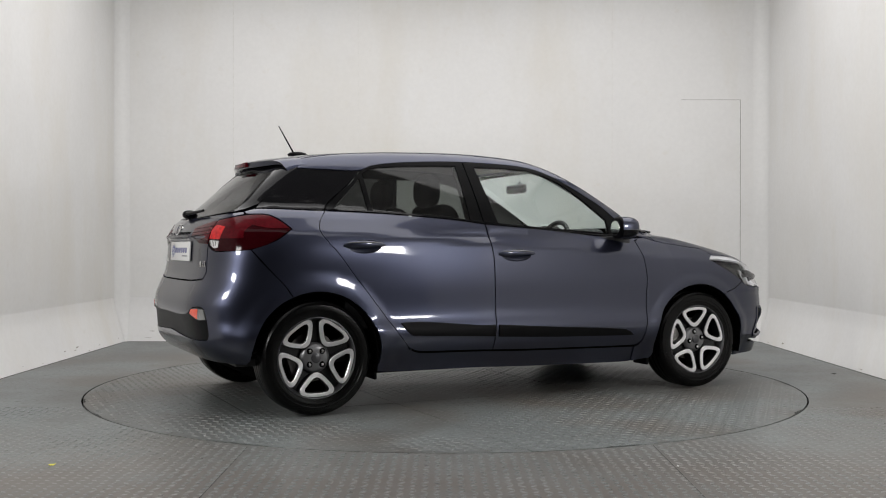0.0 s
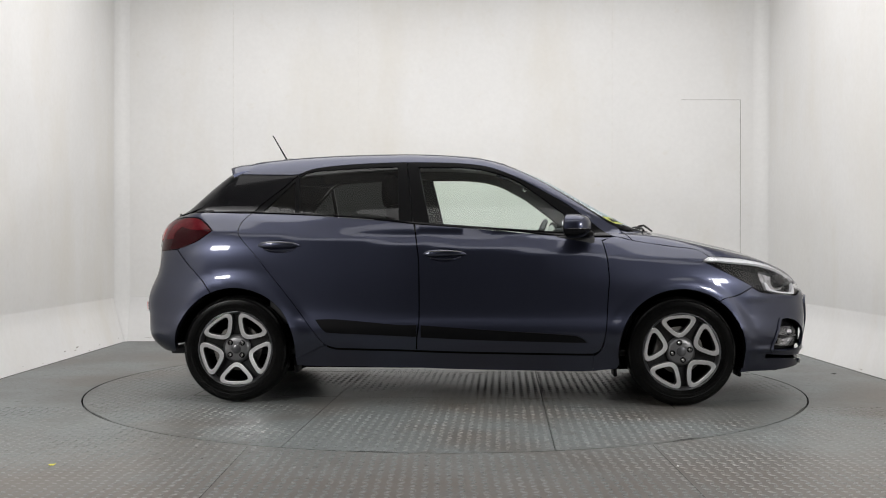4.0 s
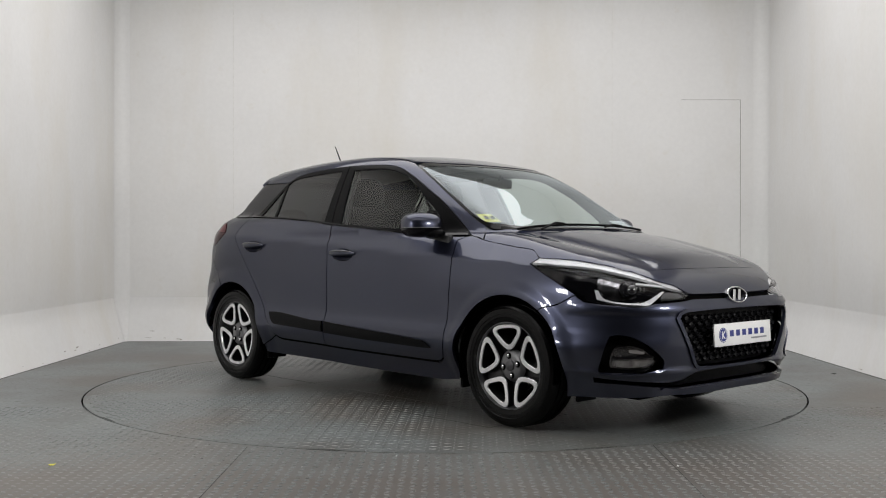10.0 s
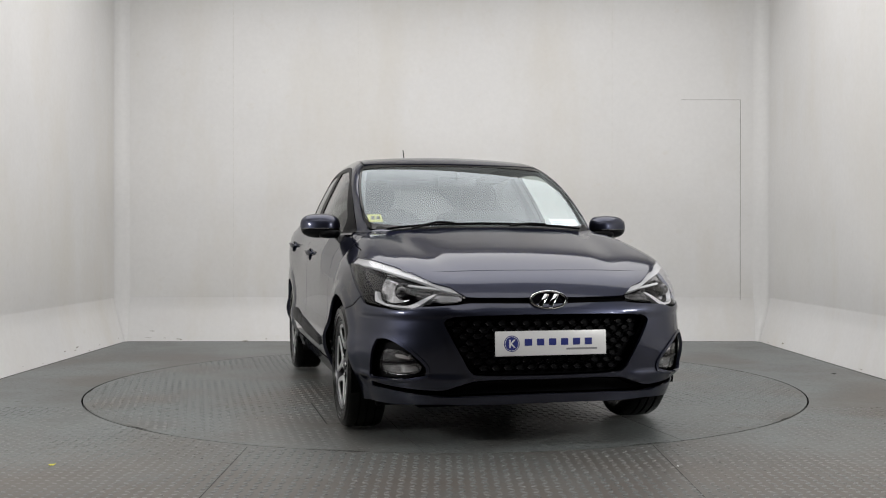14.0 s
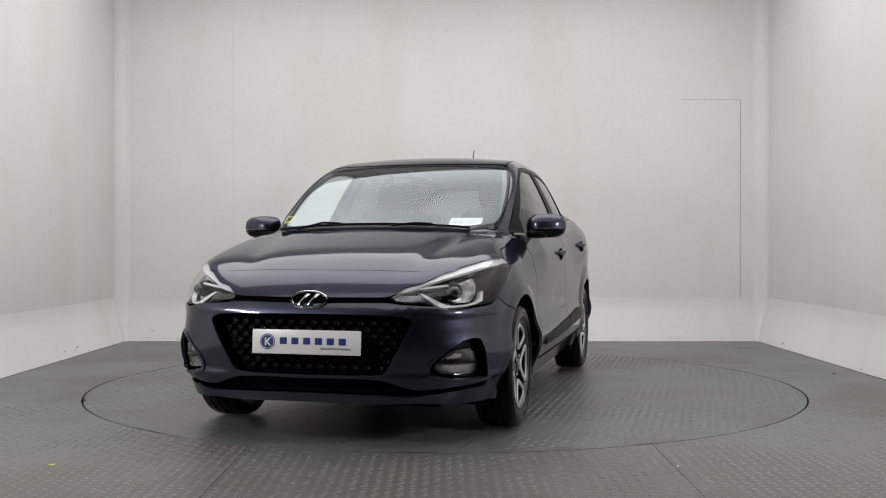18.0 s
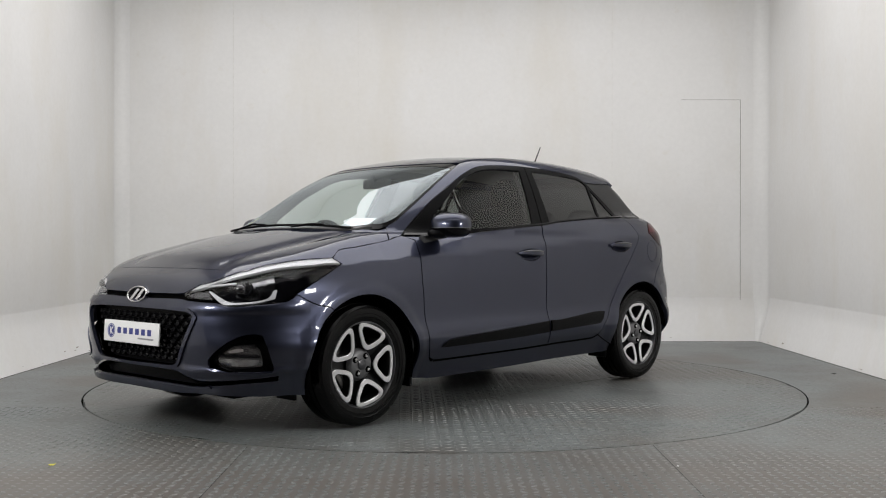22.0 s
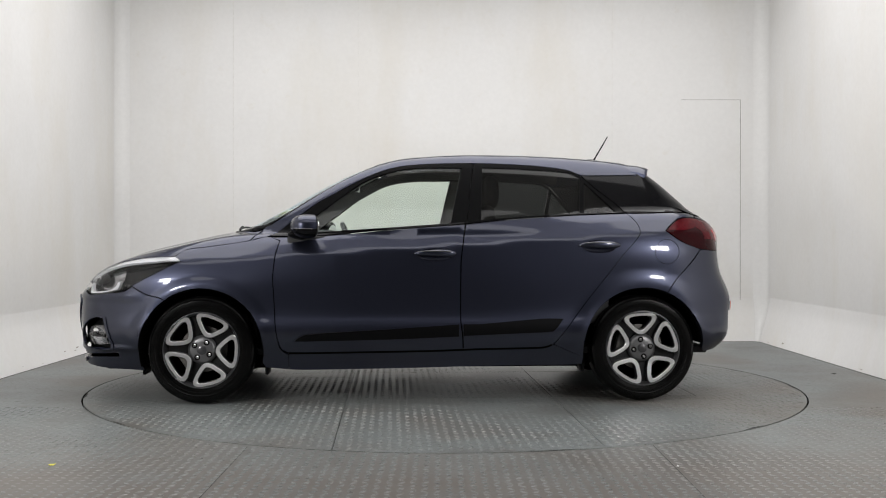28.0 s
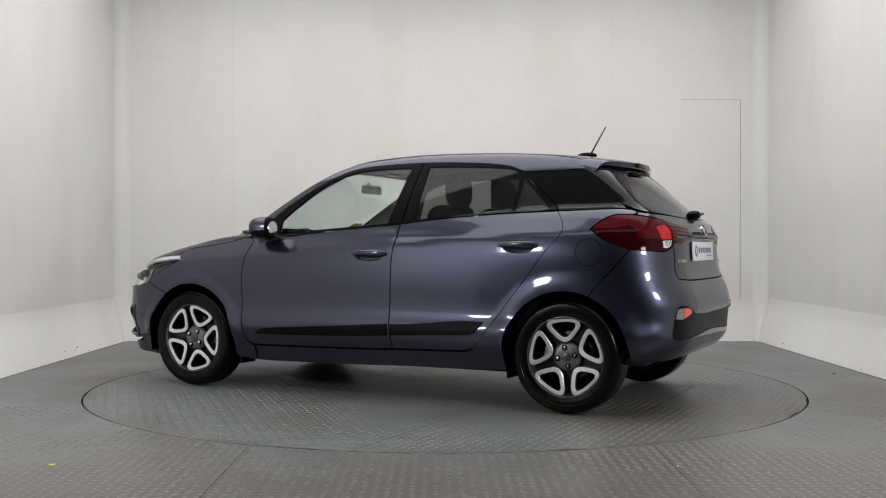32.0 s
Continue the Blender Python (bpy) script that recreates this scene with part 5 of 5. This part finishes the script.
for s in (1, -1):
    part("mud_flap", smooth(box(bmesh.new(), .905, .925, s * .72 - .07, s * .72 + .07, .16, .24, .006)), MATT_BLACK, car, "black mud flap")
    part("mud_flap", smooth(box(bmesh.new(), -.945, -.925, s * .72 - .07, s * .72 + .07, .17, .25, .006)), MATT_BLACK, car, "black mud flap")
    part("chin_spat", smooth(box(bmesh.new(), 1.625, 1.645, s * .64 - .07, s * .64 + .07, .155, .21, .006)), MATT_BLACK, car, "black deflector before the wheel")


# ---- inside the car ----
def padded(x0, x1, y0, y1, z0, z1, bevel=.05, lean=0.0):
    bm = box(bmesh.new(), x0, x1, y0, y1, z0, z1, bevel, 4)
    for v in bm.verts:
        v.co.x -= lean * (v.co.z - z0)
    return smooth(bm, 60)


for s in (1, -1):
    y = s * .36
    seat = part("front_seat", padded(-.22, .30, y - .25, y + .25, .40, .58, .06), CLOTH, car, "charcoal cloth front seat")
    part("backrest", padded(-.28, -.14, y - .24, y + .24, .52, 1.16, .068, .28), CLOTH, seat)
    part("headrest", ball((-.425, y, 1.245), (.055, .135, .105), .75), CLOTH, seat)
    for d in (-.05, .05):
        part("headrest_post", tube([(-.42, y + d, 1.08), (-.44, y + d, 1.20)], .007, 8), DASH, seat)
bench = part("rear_seat", padded(-.93, -.55, -.62, .62, .42, .58, .06), CLOTH, car, "charcoal cloth rear bench")
part("backrest", padded(-1.12, -1.00, -.60, .60, .72, 1.05, .05, .30), CLOTH, bench)
for y in (-.38, 0, .38):
    part("headrest", ball((-1.25, y, 1.10), (.045, .12, .07), .8), CLOTH, bench)
dash = part("dashboard", padded(.62, 1.02, -.68, .68, .70, .965, .07, .25), DASH, car, "dark dashboard under the windscreen")
part("instrument_hood", padded(.60, .80, -.54, -.20, .92, 1.02, .04, .3), DASH, dash)
part("centre_screen", padded(.60, .64, -.13, .13, .86, 1.0, .015, .2), GLOSS_BLACK, dash)
bm = bmesh.new()
for i in range(36):
    a0 = 2 * math.pi * i / 36
    ring = []
    for j in range(8):
        b = 2 * math.pi * j / 8
        ring.append(bm.verts.new(((.016 * math.sin(b)), (.178 + .016 * math.cos(b)) * math.cos(a0), (.178 + .016 * math.cos(b)) * math.sin(a0))))
vs = list(bm.verts)
for i in range(36):
    for j in range(8):
        bm.faces.new((vs[i * 8 + j], vs[i * 8 + (j + 1) % 8], vs[((i + 1) % 36) * 8 + (j + 1) % 8], vs[((i + 1) % 36) * 8 + j]))
bmesh.ops.recalc_face_normals(bm, faces=bm.faces)
sw = part("steering_wheel", smooth(bm, 60), DASH, car, "black steering wheel on the right-hand side")
sw.matrix_local = pose(.46, -.36, .90, 0, 24, 0)
part("wheel_boss", padded(-.02, .05, -.07, .07, -.06, .05, .02), DASH, sw)
for y, z in ((-.12, 0), (.12, 0), (0, -.12)):
    part("wheel_spoke", padded(-.008, .012, y - (.06 if y else .02), y + (.06 if y else .02), z - (.02 if y else .06), z + (.02 if y else .06), .006), SILVER, sw)
mir = part("inside_mirror", padded(.40, .43, -.12, .12, 1.265, 1.325, .014), GLOSS_BLACK, car, "black inside mirror")
part("mirror_stalk", tube([(.425, 0, 1.31), (.445, 0, 1.345)], .010, 8), MATT_BLACK, mir)
panel("headliner", HEADLINER, car, "top", [(.27, 0), (.22, .46), (-.2, .50), (-1.0, .50), (-1.26, .48), (-1.26, -.48), (-1.0, -.50), (-.2, -.50), (.22, -.46)], "pale headliner under the roof", sides=(1,), sink=.03, rim=0, step=.06)
panel("pillar_trim", TRIM_GREY, car, "slant", [(.80, .76, 1.03), (.54, .70, 1.20), (.34, .65, 1.30), (.18, .62, 1.365), (-.2, .60, 1.395), (-.72, .60, 1.38), (-1.0, .58, 1.36), (-1.0, .50, 1.44), (-.2, .50, 1.46), (.1, .50, 1.44), (.30, .53, 1.38), (.65, .60, 1.20), (.90, .66, 1.05)], "pale roof pillar trim", sink=.022, rim=0, step=.04)
panel("pillar_trim", DASH, car, "side", [(-.15, 1.03), (-.225, 1.38), (-.36, 1.385), (-.34, 1.05)], "dark inner door pillar", sink=.03, rim=.02, step=.04)
panel("pillar_trim", DASH, car, "side", [(-.97, 1.335), (-1.30, 1.338), (-1.43, 1.235), (-1.57, 1.10), (-1.20, 1.09), (-1.03, 1.25)], "dark rear pillar trim", sink=.03, rim=.01, step=.04)
for s in (1, -1):
    part("door_trim", padded(-.20, .80, s * .75 - .02, s * .75 + .02, .35, .97, .015), DASH, car, "dark inner door trim")
    part("door_trim", padded(-1.10, -.26, s * .73 - .02, s * .73 + .02, .45, 1.02, .015), DASH, car, "dark inner door trim")
part("cabin_floor", padded(-1.70, 1.05, -.72, .72, .27, .31, .01), DASH, car, "dark cabin floor")
part("parcel_shelf", padded(-1.62, -1.36, -.60, .60, .99, 1.01, .006), DASH, car, "dark parcel shelf")
part("bulkhead", padded(.98, 1.02, -.70, .70, .30, .93, .01), DASH, car)

# papers on the windscreen
def stuck(name, y, z, w, h, mat, label):
    v = [meet([[2.2, a, b]], [[-1, 0, 0]], 2.4)[0][0] for a, b in ((y - w, z - h), (y + w, z - h), (y + w, z + h), (y - w, z + h))]
    me = bpy.data.meshes.new(name)
    me.from_pydata([tuple(p + np.array((-.008, 0, -.004))) for p in v] + [tuple(p + np.array((-.010, 0, -.006))) for p in v], [], [(0, 1, 2, 3), (7, 6, 5, 4), (0, 4, 5, 1), (1, 5, 6, 2), (2, 6, 7, 3), (3, 7, 4, 0)])
    ob = part(name, me, mat, car, label)
    return ob, v


st, v = stuck("windscreen_sticker", -.590, 1.066, .034, .021, YELLOW, "yellow sticker with two dark bars")
for k in (.18, .56):
    a = v[0] + (v[1] - v[0]) * k + (v[3] - v[0]) * .3
    e, u = (v[1] - v[0]) * .26, (v[3] - v[0]) * .42
    me = bpy.data.meshes.new("sticker_bar")
    me.from_pydata([tuple(p + np.array((-.005, 0, -.002))) for p in (a, a + e, a + e * 1.1 + u, a + e * .35 + u)] + [tuple(p + np.array((-.008, 0, -.004))) for p in (a, a + e, a + e * 1.1 + u, a + e * .35 + u)], [], [(0, 1, 2, 3), (7, 6, 5, 4), (0, 4, 5, 1), (1, 5, 6, 2), (2, 6, 7, 3), (3, 7, 4, 0)])
    part("sticker_bar", me, DARK, st)
slip, v = stuck("windscreen_paper", .47, 1.045, .085, .022, WHITE, "white paper slip behind the windscreen")
for k in (.35, .62):
    a, e, u = v[0] + (v[1] - v[0]) * .08 + (v[3] - v[0]) * k, (v[1] - v[0]) * .84, (v[3] - v[0]) * .05
    me = bpy.data.meshes.new("print_bar")
    me.from_pydata([tuple(p + np.array((d, 0, d / 2))) for d in (-.006, -.009) for p in (a, a + e, a + e + u, a + u)], [], [(0, 1, 2, 3), (7, 6, 5, 4), (0, 4, 5, 1), (1, 5, 6, 2), (2, 6, 7, 3), (3, 7, 4, 0)])
    part("print_bar", me, GREY_PRINT, slip, "grey bar of small print")




# ---- what moves ----
def motions():
    walk(turntable, [(t, pose(CX, CY, 0, 0, 0, a)) for t, a in TURN])
    walk(car, [(t, pose(0, 0, 0, 0, 0, a) @ pose(*OFF, .004)) for t, a in TURN])


motions()
